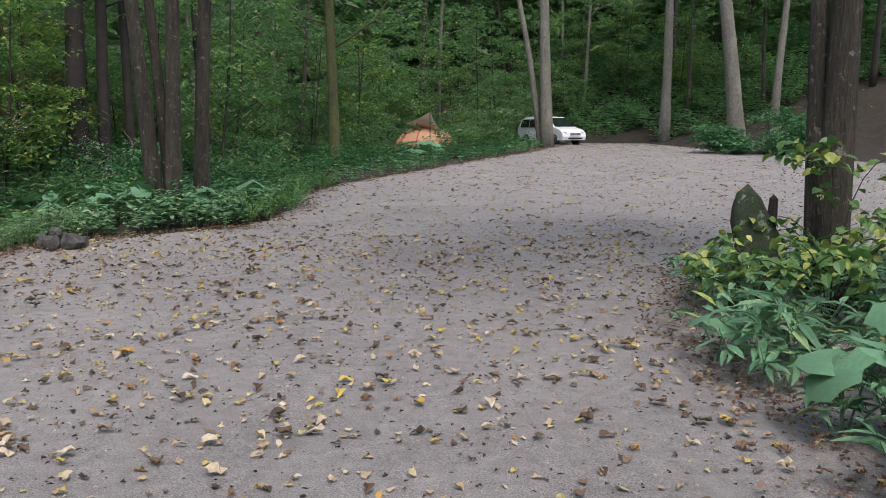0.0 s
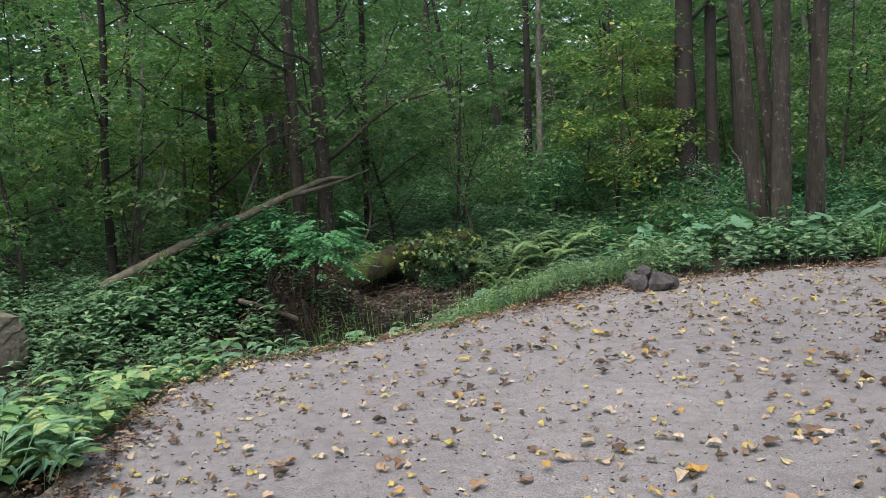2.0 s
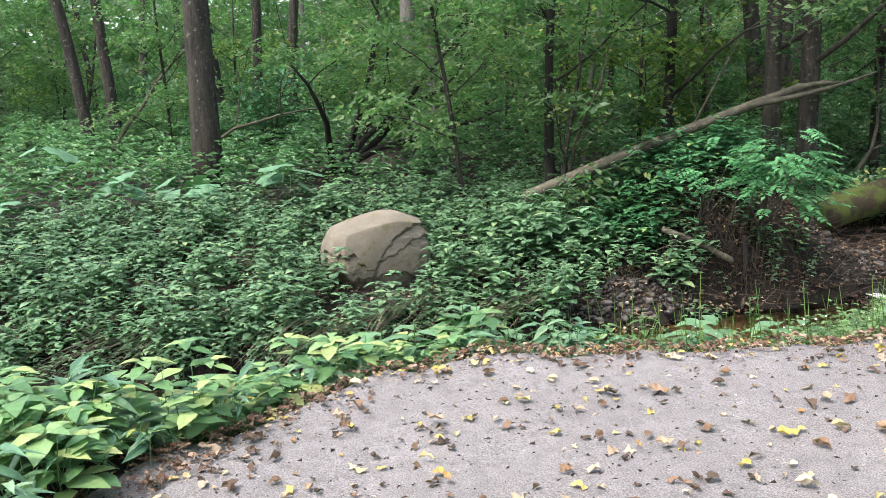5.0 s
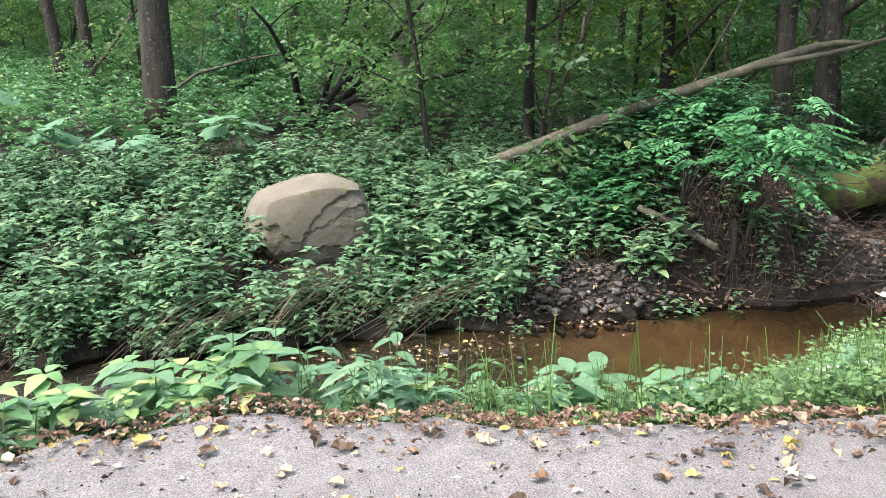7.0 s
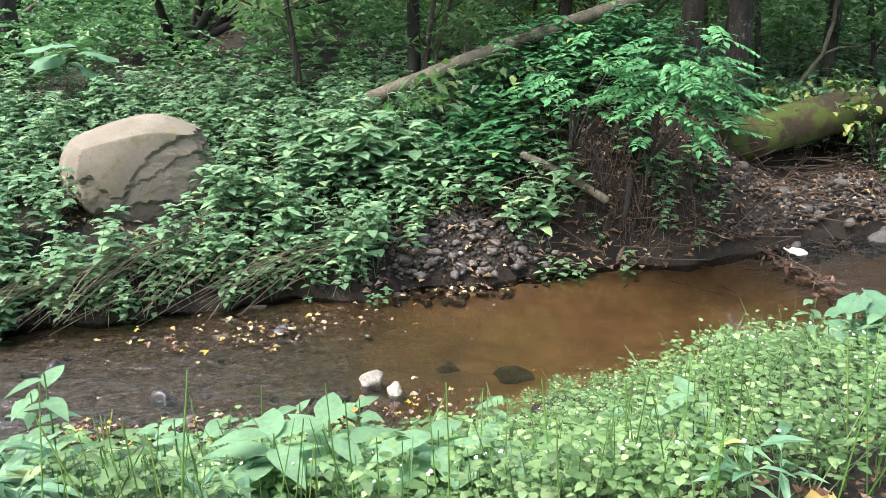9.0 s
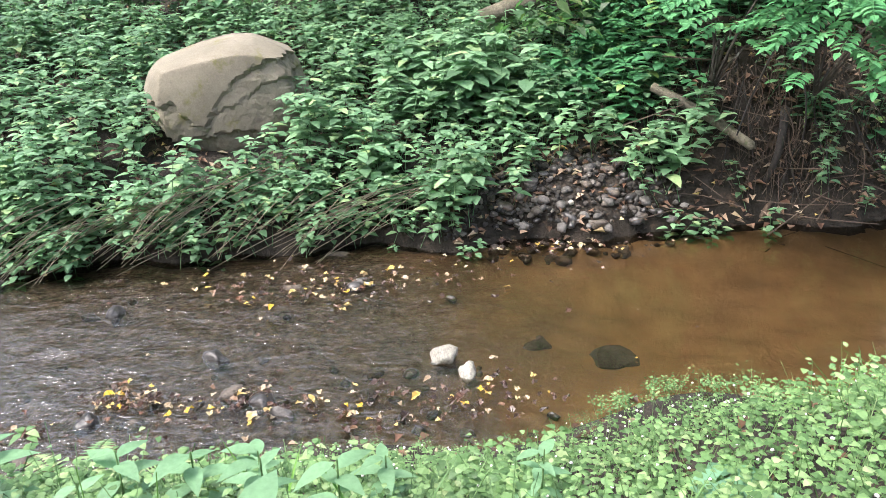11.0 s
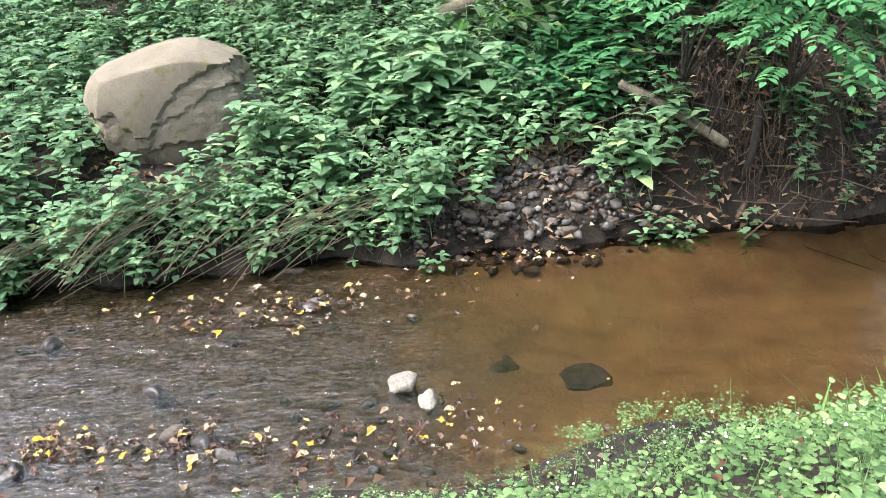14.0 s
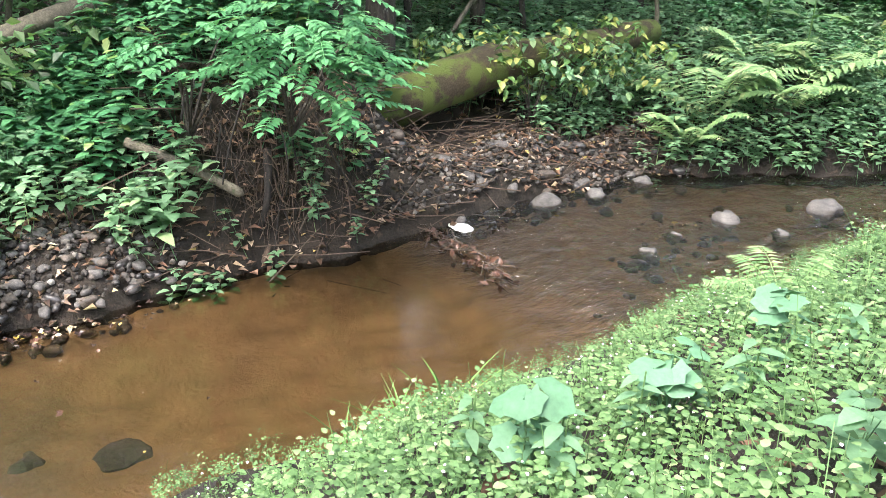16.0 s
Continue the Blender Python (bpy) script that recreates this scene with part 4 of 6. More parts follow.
# campfire stones at the gravel edge
for k, (dx, dy, s) in enumerate([(-0.19, 0.0, 0.11), (0.17, -0.02, 0.12), (0.02, 0.14, 0.11), (-0.02, -0.14, 0.1), (-0.13, 0.19, 0.1), (0.24, 0.13, 0.09)]):
    stone("rock", "dark rough rock in a small heap at the gravel edge", -4.8 + dx, 10.6 + dy, 0.0, s, "rock", 1.0, 40 + k, "rock heap", k)
stone("rock", "dark rough rock on top of the heap", -4.83, 10.6, 0.12, 0.09, "rock", 1.0, 47, "rock heap")

# ---- fallen log over the bank, mossy log ----
def log(name, label, path, radii, material, stubs=()):
    root = thing(name, label, "log")
    part("log_body", tube(curve(path, 14), radii, 10, 0.06), M[material], root, round_look=True)
    for p, rr in stubs:
        part("branch", tube(curve(p, 7), rr, 6, 0.05), M[material], root, round_look=True)


log("fallen_trunk", "long pale leafless trunk leaning over the bank", [(-14.95, 9.6, -0.2), (-14.6, 10.6, 0.22), (-14.15, 12.3, 0.85), (-13.95, 14.2, 1.42)], [0.1, 0.095, 0.085, 0.07], "deadwood",
    [([(-14.0, 13.2, 1.14), (-13.75, 14.2, 1.3), (-13.8, 14.9, 1.42), (-13.75, 15.5, 1.6)], [0.055, 0.04, 0.015]), ([(-13.97, 14.0, 1.38), (-13.92, 14.6, 1.48), (-13.9, 15.1, 1.42)], [0.06, 0.05, 0.03])])
log("mossy_log", "thick old log with green moss lying along the bank", [(-13.5, 13.5, -0.85), (-13.35, 14.6, -0.58), (-13.3, 15.7, -0.33), (-13.35, 16.8, -0.34), (-13.5, 18.6, -0.2)], [0.28, 0.29, 0.27, 0.22, 0.18], "moss_log")
log("broken_branch", "short broken branch sticking out of the bank plants", [(-12.85, 11.0, -0.55), (-12.5, 11.4, -0.74), (-12.2, 11.75, -0.98)], [0.045, 0.05, 0.045], "deadwood")

# ---- undergrowth ----
pr = np.random.default_rng(9)
NETTLES = [nettle(pr, h, 0.145, 5) for h in (0.42, 0.5, 0.58, 0.65, 0.5, 0.45)]
FOREST = [nettle(pr, h, 0.18, 5, 1, True) for h in (0.5, 0.65, 0.8, 0.6)]
LOW = [nettle(pr, h, 0.08, 4) for h in (0.2, 0.26, 0.3)]
SPRIGS = [sprig(pr, h, 0.029, 14) for h in (0.2, 0.26, 0.32, 0.24)]
BAMBOOS = [bamboo(pr, h) for h in (0.5, 0.6, 0.7, 0.45)]


def stuff(name, label, category, geo, material):
    return tagged(part(name, geo, M[material]), label, category, kind="stuff")


def far_bank(x, y):
    """Where the far bank is overgrown: not on the boulder, the gravel bars or the bare root mound."""
    thin = wave(x, y, 1.4, 31) > -0.85
    stone_spot = (((x + 13.8) / 0.62) ** 2 + ((y - 6.9) / 0.72) ** 2 < 1) | ((x > -13.5) & (x < -12.6) & (np.abs(y - 6.75) < 0.72))
    gravel = (x > -12.65) & (np.abs(y - 10.2) < 0.25 + 0.95 * (x + 12.65)) | (x > -12.75) & (y > 13.2) & (y < 17.2) | (x > -13.75) & (y > 13.4) & (y < 16.0)
    mound = (x > -13.3) & (y > 11.5) & (y < 13.3)
    # root bank: left to herbs whose darker colour stands in for shade
    shade = (x < -12.7) & (y > 10.7) & (y < 13.9)
    return (x < bank_far(y) - 0.12) & thin & ~stone_spot & ~gravel & ~mound & ~shade


s = field(10600, -17.5, -9.4, -2, 27, pr, far_bank)
stuff("nettles", "dense bright green nettles covering the far bank", "nettles", scatter(NETTLES, s, pr.uniform(0.6, 1.1, len(s)) * (1 + 0.3 * wave(s[:, 0], s[:, 1], 1.3, 36)), pr, 0.28), "nettle")
s = field(9000, -40, -17, -16, 40, pr, lambda x, y: (wave(x, y, 4, 33) > -0.6))
stuff("forest_undergrowth", "leafy green plants covering the forest floor", "undergrowth", scatter(FOREST, s, pr.uniform(0.7, 1.5, len(s)), pr, 0.35), "nettle")
s = field(6800, -18, 6, 12.5, 50, pr, lambda x, y: (x < road_left(y) - 0.15) & ~((x < bank_near(y) + 0.3) & (x > bank_far(y) - 0.3) & (y < 24)) & ~((x < -6.3) & (y < 20)))
stuff("roadside_undergrowth", "leafy dark green plants beside the clearing", "undergrowth", scatter(FOREST, s, pr.uniform(0.5, 1.1, len(s)) * (1 - 0.35 * (s[:, 0] > road_left(s[:, 1]) - 1.2)), pr, 0.35), "forest")
s = field(3600, -14, 34, 48, 78, pr, lambda x, y: 0.75 * (y - 50.5) + 0.5 * (x - 10) > 0.5)
stuff("hillside_undergrowth", "dark green plants on the slope behind the clearing", "undergrowth", scatter(FOREST, s, pr.uniform(0.9, 2.0, len(s)), pr, 0.35), "crown_light")


def low_size(s, r, a=0.8, b=1.4):
    """Plants stay lower towards the water."""
    reach = np.where(s[:, 1] < 9.6, 1.3, 1.5)
    return r.uniform(a, b, len(s)) * np.clip((s[:, 0] + np.where(s[:, 1] < 9.6, 9.3, 9.5) - stream_shift(s[:, 1])) / reach, np.where(s[:, 1] < 9.6, 0.28, 0.5), 1)


s = field(9000, -10, -5, 7.0, 21, pr, lambda x, y: (x > bank_near(y) + np.where(y > 9, 0.02, 0.3)) & (x < road_left(y) - 0.3 - 0.4 * (y < 8.3)))
stuff("ground_cover", "bright fresh green ground cover with tiny pale flowers on the near bank", "ground cover", scatter(SPRIGS, s, low_size(s, pr), pr, 0.25), "cover")
s = field(3400, -10.2, -6.0, -2, 9, pr, lambda x, y: (x > bank_near(y) + 0.35) & (x < road_left(y) - 0.4))
stuff("bank_plants", "mixed low green plants on the near bank", "undergrowth", scatter(LOW + SPRIGS, s, low_size(s, pr, 0.7, 1.2), pr, 0.25), "cover")
s = field(430, -7.4, -4.2, -3, 9.4, pr, lambda x, y: (x < road_left(y) - 0.15) & (x > road_left(y) - 0.75 - 0.9 * (y < 5.4)) & ~((y > 6.95) & (y < 7.55)) & ((y < 7) | (wave(y, y, 0.8, 72) > 0)))
stuff("bamboo_grass", "low bamboo grass with broad pointed leaves along the gravel edge", "bamboo grass", scatter(BAMBOOS, s, pr.uniform(0.5, 0.85, len(s)), pr, 0.2), "bamboo")
s = field(900, 1.4, 6.5, -3, 9.3, pr, lambda x, y: (x > 1.8 + 0.12 * wave(y, y, 1.2, 8) + 0.6 * smooth(6, 9, y)) & (y < 9.0))
stuff("bamboo_grass", "bamboo grass and broad leaves in the bed beside the gravel", "bamboo grass", scatter(BAMBOOS, s, pr.uniform(0.6, 1.0, len(s)), pr, 0.2), "bamboo")

# nettles that hang over the water, and herbs on the steep root bank
s = np.concatenate([field(1500, -13.2, -11.6, -2, 9.1, pr, lambda x, y: (x < bank_far(y) + 0.03) & (x > bank_far(y) - 0.55)), field(2000, -13.5, -8.8, 17.0, 27, pr, lambda x, y: (x < bank_far(y) + 0.03) & (x > bank_far(y) - 0.55)), field(150, -13.2, -11.95, 10.9, 13.3, pr, lambda x, y: wave(x, y, 0.8, 41) > 0.3), field(60, -13.0, -12.6, 15.8, 17.5, pr)])
g = scatter(NETTLES, s, pr.uniform(0.5, 0.85, len(s)), pr, 0.3)
stuff("overhanging_nettles", "nettles leaning from the far bank over the water", "nettles", g, "nettle")
HERBS = [nettle(pr, h, 0.14, 5, 2) for h in (0.35, 0.42, 0.5)]
BIG_HERBS = [nettle(pr, h, 0.2, 4, 2) for h in (0.35, 0.42, 0.5)]
s = field(1250, -7.6, -3.8, -3, 6.2, pr, lambda x, y: (x < road_left(y) - 0.15) & (x > road_left(y) - 1.9))
stuff("edge_herbs", "dense yellow-green broad-leaved herbs along the gravel edge", "undergrowth", scatter(BIG_HERBS, s, pr.uniform(0.55, 1.0, len(s)), pr, 0.3), "edge_herb")


def broad_herb(x, y, h, leaf, seed):
    r = np.random.default_rng(seed)
    root = thing("broad_herb", "tall herb with broad pointed fresh green leaves", "plant", "broad herbs", on_land(x, y))
    part("stem", tube([(0, 0, -0.03), (0.02, 0.01, h)], [0.006, 0.003], 5), M["cover"], root)
    for k in range(11):
        L = leaf * r.uniform(0.6, 1.0)
        part("leaf", moved(blade(L, L * 0.44, 0.15, 0.4, 4), (0, 0, h * (0.4 + 0.055 * k)), turn(0, 0, 2.4 * k + r.normal(0, 0.3)) @ turn(0, -r.uniform(0.0, 0.5), 0)), M["nettle"], root, round_look=True)


for k, (x, y, h, l) in enumerate([(-7.35, 6.6, 0.55, 0.2), (-7.2, 6.95, 0.6, 0.22), (-7.6, 6.8, 0.5, 0.2), (-7.1, 6.3, 0.55, 0.2), (-7.3, 7.9, 0.4, 0.2), (-7.25, 8.15, 0.42, 0.2), (-7.6, 8.9, 0.35, 0.16), (-7.0, 5.6, 0.55, 0.22), (-7.1, 7.4, 0.4, 0.18), (-6.8, 8.6, 0.35, 0.18), (-6.5, 9.3, 0.35, 0.18), (-7.35, 10.5, 0.45, 0.14), (-7.1, 11.1, 0.45, 0.14), (-7.2, 10.8, 0.4, 0.13), (-6.9, 11.5, 0.42, 0.14), (-7.5, 10.9, 0.4, 0.13), (-7.0, 10.6, 0.4, 0.14), (-6.8, 12.0, 0.4, 0.13), (-6.75, 6.1, 0.5, 0.26), (-6.95, 6.45, 0.55, 0.28), (-6.8, 6.75, 0.45, 0.26), (-6.65, 5.75, 0.45, 0.25), (-6.6, 7.75, 0.4, 0.27), (-6.7, 7.95, 0.45, 0.28), (-6.5, 8.3, 0.42, 0.27), (-6.45, 8.5, 0.4, 0.25), (-7.4, 6.2, 0.5, 0.28), (-7.9, 5.5, 0.5, 0.3), (-7.6, 5.2, 0.5, 0.3), (-7.7, 7.3, 0.35, 0.24), (-7.8, 7.8, 0.32, 0.22), (-7.6, 7.6, 0.38, 0.24), (-7.7, 8.3, 0.3, 0.2), (-7.9, 6.7, 0.38, 0.26), (-8.0, 6.1, 0.42, 0.28)]):
    broad_herb(x, y, h + (0.12 if x < -7 and y < 9 else 0), l * (0.82 if x < -7 else 1), 400 + k)
s = field(5200, -6.4, 8, 10, 50, pr, lambda x, y: (x < road_left(y) + 0.02) & (x > road_left(y) - 0.8))
stuff("edge_plants", "low green plants at the very edge of the clearing", "undergrowth", scatter(LOW, s, pr.uniform(0.7, 1.4, len(s)) * (1 + 0.02 * np.clip(s[:, 1] - 12, 0, 30)), pr, 0.3), "nettle")
s = np.concatenate([field(60, -14.1, -13.3, 8.5, 9.9, pr), field(420, -6.0, -3.0, 13.3, 17.0, pr, lambda x, y: x < road_left(y) - 0.15), field(240, -6.6, -3.0, 11.0, 13.5, pr, lambda x, y: (x < road_left(y) - 0.12) & (x > road_left(y) - 1.6))])
# root bank herbs: darker leaf material paints in the shade there
shady = np.concatenate([field(420, -15.5, -12.9, 10.7, 13.9, pr), field(60, -14.4, -13.3, 9.4, 11.2, pr), field(45, -13.2, -12.3, 10.9, 13.3, pr, lambda x, y: wave(x, y, 0.8, 41) > -0.1)])
stuff("shade_herbs", "broad-leaved herbs on the root bank, shade painted in as darker green", "undergrowth", scatter(HERBS, shady, pr.uniform(0.9, 1.5, len(shady)), pr, 0.35), "forest")
stuff("broad_undergrowth", "tall dark green broad-leaved herbs", "undergrowth", scatter(HERBS, s, np.where(s[:, 0] < -10, pr.uniform(1.3, 2.0, len(s)), pr.uniform(0.6, 1.05, len(s))), pr, 0.3), "nettle")
s = field(3200, 2, 30, 48.5, 60, pr, lambda x, y: (0.75 * (y - 50.5) + 0.5 * (x - 10) > -0.6) & ((y > 50.6) | (x > 12)))
stuff("slope_brush", "tangled green brush at the foot of the slope", "undergrowth", scatter(FOREST, s, pr.uniform(0.8, 1.8, len(s)), pr, 0.4), "nettle")
for k, (x, y, m) in enumerate([(-9.8, 7.5, "stone_dark"), (-9.65, 7.62, "stone"), (-9.9, 7.3, "stone_brown"), (-11.2, 6.2, "stone_dark"), (-10.4, 7.1, "stone_dark"), (-11.9, 5.0, "stone_dark"), (-9.7, 6.4, "stone_dark")]):
    stone("stream_stone", "small wet stone breaking the riffle surface", x, y, -1.83, 0.085, m, 0.8, 80 + k, "small riffle stones", k)

# ---- single large plants ----
def plant_root(name, label, category, x, y, dz=0.0, group=""):
    return thing(name, label, category, group, on_land(x, y, dz))


def butterbur(x, y, size, leaves, height, seed, material="butterbur", dz=0.0):
    """Butterbur: each round leaf on its own stalk."""
    r = np.random.default_rng(seed)
    root = plant_root("butterbur", "butterbur plant with large round soft green leaves", "plant", x, y, dz, "butterburs")
    for k in range(leaves):
        a = 2.4 * k + r.uniform(0, 0.8)
        out, h = r.uniform(0.25, 1.0) * size * 1.6, height * r.uniform(0.6, 1.1)
        tip = np.array((out * np.cos(a), out * np.sin(a), h))
        part("stalk", tube(curve([(0, 0, -0.05), tip * (0.4, 0.4, 0.7), tip], 5), [0.007, 0.005], 5), M["butterbur"], root)
        g = moved(broad_leaf(r, size * r.uniform(0.7, 1.15)), tip, turn(0, 0, a) @ turn(r.normal(0, 0.25), 0.35 + r.normal(0, 0.2), 0))
        part("leaf", g, M[material], root, round_look=True)


for k, (x, y, s, n, h) in enumerate([(-17.1, 5.95, 0.32, 6, 0.95), (-17.4, 4.2, 0.3, 5, 0.7), (-17.8, 3.0, 0.3, 4, 0.8), (-19.8, 1.4, 0.32, 5, 0.9), (-17.0, 1.0, 0.28, 4, 0.7), (-7.0, 4.7, 0.12, 6, 0.42), (-7.5, 5.6, 0.12, 6, 0.4), (-6.6, 4.0, 0.11, 7, 0.4),
                                     (-5.7, 3.4, 0.11, 6, 0.4), (-5.6, 2.6, 0.12, 6, 0.4), (-7.8, 6.3, 0.15, 5, 0.35), (-7.2, 10.65, 0.08, 9, 0.42), (-7.1, 11.3, 0.075, 9, 0.4), (-7.15, 12.1, 0.075, 8, 0.4), (-7.5, 9.6, 0.11, 4, 0.25)]):
    butterbur(x, y, s, n, h, 200 + k)
for k, (x, y, s, n, h) in enumerate([(1.95, 4.0, 0.17, 5, 0.42), (2.3, 3.4, 0.2, 6, 0.5), (1.75, 5.35, 0.13, 3, 0.3), (2.6, 4.4, 0.19, 6, 0.55), (2.1, 3.0, 0.2, 5, 0.45)]):
    butterbur(x, y, s, n, h, 230 + k)
for k, (x, y) in enumerate([(-4.0, 14.2), (-3.3, 14.8), (-5.4, 13.2), (-6.0, 12.9), (-5.9, 14.3), (-4.9, 13.6), (-1.2, 33.0), (-0.4, 35.5), (-0.9, 36.5), (-6.9, 15.2), (-5.7, 18.5), (-6.5, 21)]):
    butterbur(x, y, 0.15 if y < 30 else 0.3, 7, 0.55 if y < 30 else 0.8, 250 + k)


def fern(x, y, length, fronds, seed, dz=0.0):
    ob = part("fern", fern_geo(np.random.default_rng(seed), fronds, length), M["fern"])
    ob.location = on_land(x, y, dz)
    tagged(ob, "pale green fern with arching fronds", "fern", "ferns")


for k, (x, y, s, n) in enumerate([(-12.1, 18.2, 1.4, 11), (-11.7, 19.2, 1.5, 12), (-11.6, 20.3, 1.3, 11), (-11.0, 21.6, 1.2, 10), (-12.6, 19.9, 1.3, 10), (-10.6, 22.6, 1.1, 9), (-11.9, 17.6, 0.9, 9), (-7.3, 17.6, 0.8, 9), (-8.2, 14.0, 0.7, 8), (-8.15, 6.9, 0.5, 8), (-8.1, 5.6, 0.45, 8), (-16.4, 17.0, 0.8, 8), (-7.8, 13.2, 0.6, 8)]):
    fern(x, y, s, n, 300 + k)


def pinnate_shrub(x, y, z, seed, count=30, spread=0.75):
    """A shrub of long feathered leaves leaning out over the stream."""
    r = np.random.default_rng(seed)
    root = thing("pinnate_shrub", "bright green shrub with feathered leaves on the bare root mound", "shrub", at=(x, y, z))
    for k in range(7):
        a = r.uniform(0, 6.28)
        tip = np.array((0.25 + spread * 0.7 * np.cos(a), spread * np.sin(a), r.uniform(-0.15, 0.6)))
        lp = curve([(-0.3, 0, -0.5), tip * 0.5 + (0, 0, 0.2), tip], 6)
        part("stem", tube(lp, [0.016, 0.005], 4), M["bark"], root)
    for k in range(count):
        a = r.uniform(-2.2, 2.2)
        d = r.uniform(0.1, 1.0) ** 0.6 * spread
        at = (0.15 + d * 0.7 * np.cos(a), d * np.sin(a) * 1.15, 0.55 - 0.9 * d * d + r.normal(0, 0.2))
        g = moved(pinnate_leaf(r, r.uniform(0.3, 0.42), 5, 0.105), at, turn(r.normal(0, 0.12), r.uniform(-0.05, 0.3), a + r.normal(0, 0.4)))
        part("leaf", g, M["pinnate"], root)


pinnate_shrub(-11.95, 12.3, -0.05, 71, 84, 0.6)
pinnate_shrub(-12.35, 11.5, -0.05, 72, 12, 0.35)


def tall_herb(x, y, h, seed):
    r = np.random.default_rng(seed)
    root = plant_root("tall_herb", "tall herb with a fluffy white flower plume", "plant", x, y, 0, "tall herbs")
    part("stem", tube([(0, 0, -0.05), (0.04, 0.02, h * 0.5), (0.02, 0, h)], [0.012, 0.005], 5), M["cover"], root)
    for k in range(16):
        L = 0.5 * (1.15 - 0.6 * k / 16)
        part("leaf", moved(blade(L, L * 0.48, 0.2, 0.3, 3), (0, 0, h * (0.25 + 0.65 * k / 16)), turn(0, 0, 2.4 * k) @ turn(0, -0.3, 0)), M["cover"], root)
    puff = scatter([diamond(0.05, 0.03)], r.normal(0, 1, (160, 3)) * (0.16, 0.16, 0.2) + (0.02, 0, h + 0.05), r.uniform(0.6, 1.2, 160), r, 1.0)
    part("flower_plume", puff, M["flower"], root)


for k, (x, y, h) in enumerate([(-12.0, 20.1, 3.9), (-12.9, 20.4, 2.9), (-11.2, 22.6, 2.6), (-10.2, 25, 2.4), (-9.4, 23.8, 2.2)]):
    tall_herb(x, y, h, 330 + k)


def grass_tuft(x, y, n, h, seed):
    r = np.random.default_rng(seed)
    g = join([moved(blade(h * r.uniform(0.7, 1.2), 0.016, 0.3, r.uniform(0.2, 0.5), 3), r.normal(0, 0.03, 3) * (1, 1, 0), turn(0, 0, r.uniform(0, 6.28)) @ turn(0, -r.uniform(0.9, 1.4), 0)) for _ in range(n)])
    ob = part("grass_tuft", g, M["grass"])
    ob.location = on_land(x, y)
    tagged(ob, "tuft of long bright grass blades", "grass", "grass tufts")


for k, (x, y) in enumerate([(-8.72, 11.1), (-8.6, 11.35), (-8.8, 10.8), (-7.0, 8.3), (-7.6, 7.9), (-6.7, 9.0)]):
    grass_tuft(x, y, 8, 0.45, 350 + k)
for k in range(26):
    y = 13.5 + 0.33 * k
    grass_tuft(float(road_left(y)) - 0.25 - 0.25 * (k % 3), y, 22, 0.6, 370 + k)

# horsetail stems and dead branches
hr = np.random.default_rng(23)
p = field(520, -7.6, -5.6, 6.4, 9.6, hr, lambda x, y: (x < road_left(y) - 0.1) & (x > road_left(y) - 0.9) & (wave(x, y, 0.9, 71) > -0.2))
stuff("horsetails", "thin upright green horsetail stems by the gravel edge", "horsetails", scatter([tube([(0, 0, 0), (0.01, 0, 0.25), (0.03, 0.01, 0.5)], [0.0035, 0.002], 4)], p, hr.uniform(0.5, 1.1, len(p)), hr, 0.12), "grass")


def dead_branch(x, y, z, way, length, width, seed):
    r = np.random.default_rng(seed)
    root = thing("dead_branch", "bare grey dead branch among the plants", "branch", "dead branches")
    lp = limb_path(r, (x, y, z), way, length, 0.0, 8)
    part("branch_wood", tube(lp, [width, width * 0.3], 6, 0.08, r), M["deadwood"], root, round_look=True)
    for k in (3, 5):
        part("twig", tube(limb_path(r, lp[k], np.array(way) + r.normal(0, 0.6, 3), length * 0.4, 0.0, 5), [width * 0.45, 0.005], 5), M["deadwood"], root)


for k, (x, y, way, L, w) in enumerate([(-9.4, 19.5, (0.9, 0.6, 0.35), 2.2, 0.06), (-15.0, 12.2, (0.2, 0.3, 1.0), 3.0, 0.03), (-15.8, 10.6, (0.1, 0.3, 1.0), 3.2, 0.05), (-16.4, 11.6, (-0.1, 0.5, 1.0), 3.5, 0.04), (-14.4, 15.2, (0.2, 0.5, 1.0), 3.6, 0.05), (-17.0, 14.0, (0.4, 0.6, 1.0), 4.0, 0.04),
                                       (-18.0, 16.5, (0.3, -0.4, 1.0), 4.0, 0.05), (-13.4, 18.5, (-0.3, 0.5, 1.0), 3.5, 0.04), (-20.0, 12.0, (0.0, -0.5, 1.0), 4.5, 0.05), (-21.0, 4.0, (0.1, 0.6, 1.0), 4.0, 0.05), (-15.5, 21.0, (0.5, -0.3, 0.9), 4.0, 0.04), (-11.0, 27.0, (0.5, 0.2, 0.7), 3.5, 0.05), (-24.0, 2.0, (0.1, 0.4, 1.0), 4.5, 0.06)]):
    dead_branch(x, y, ground_z(x, y) + (0.55 if k == 0 else -0.1), way, L, w, 430 + k)

# ---- bank: roots, dry stems, twigs ----
br = np.random.default_rng(15)
g = []
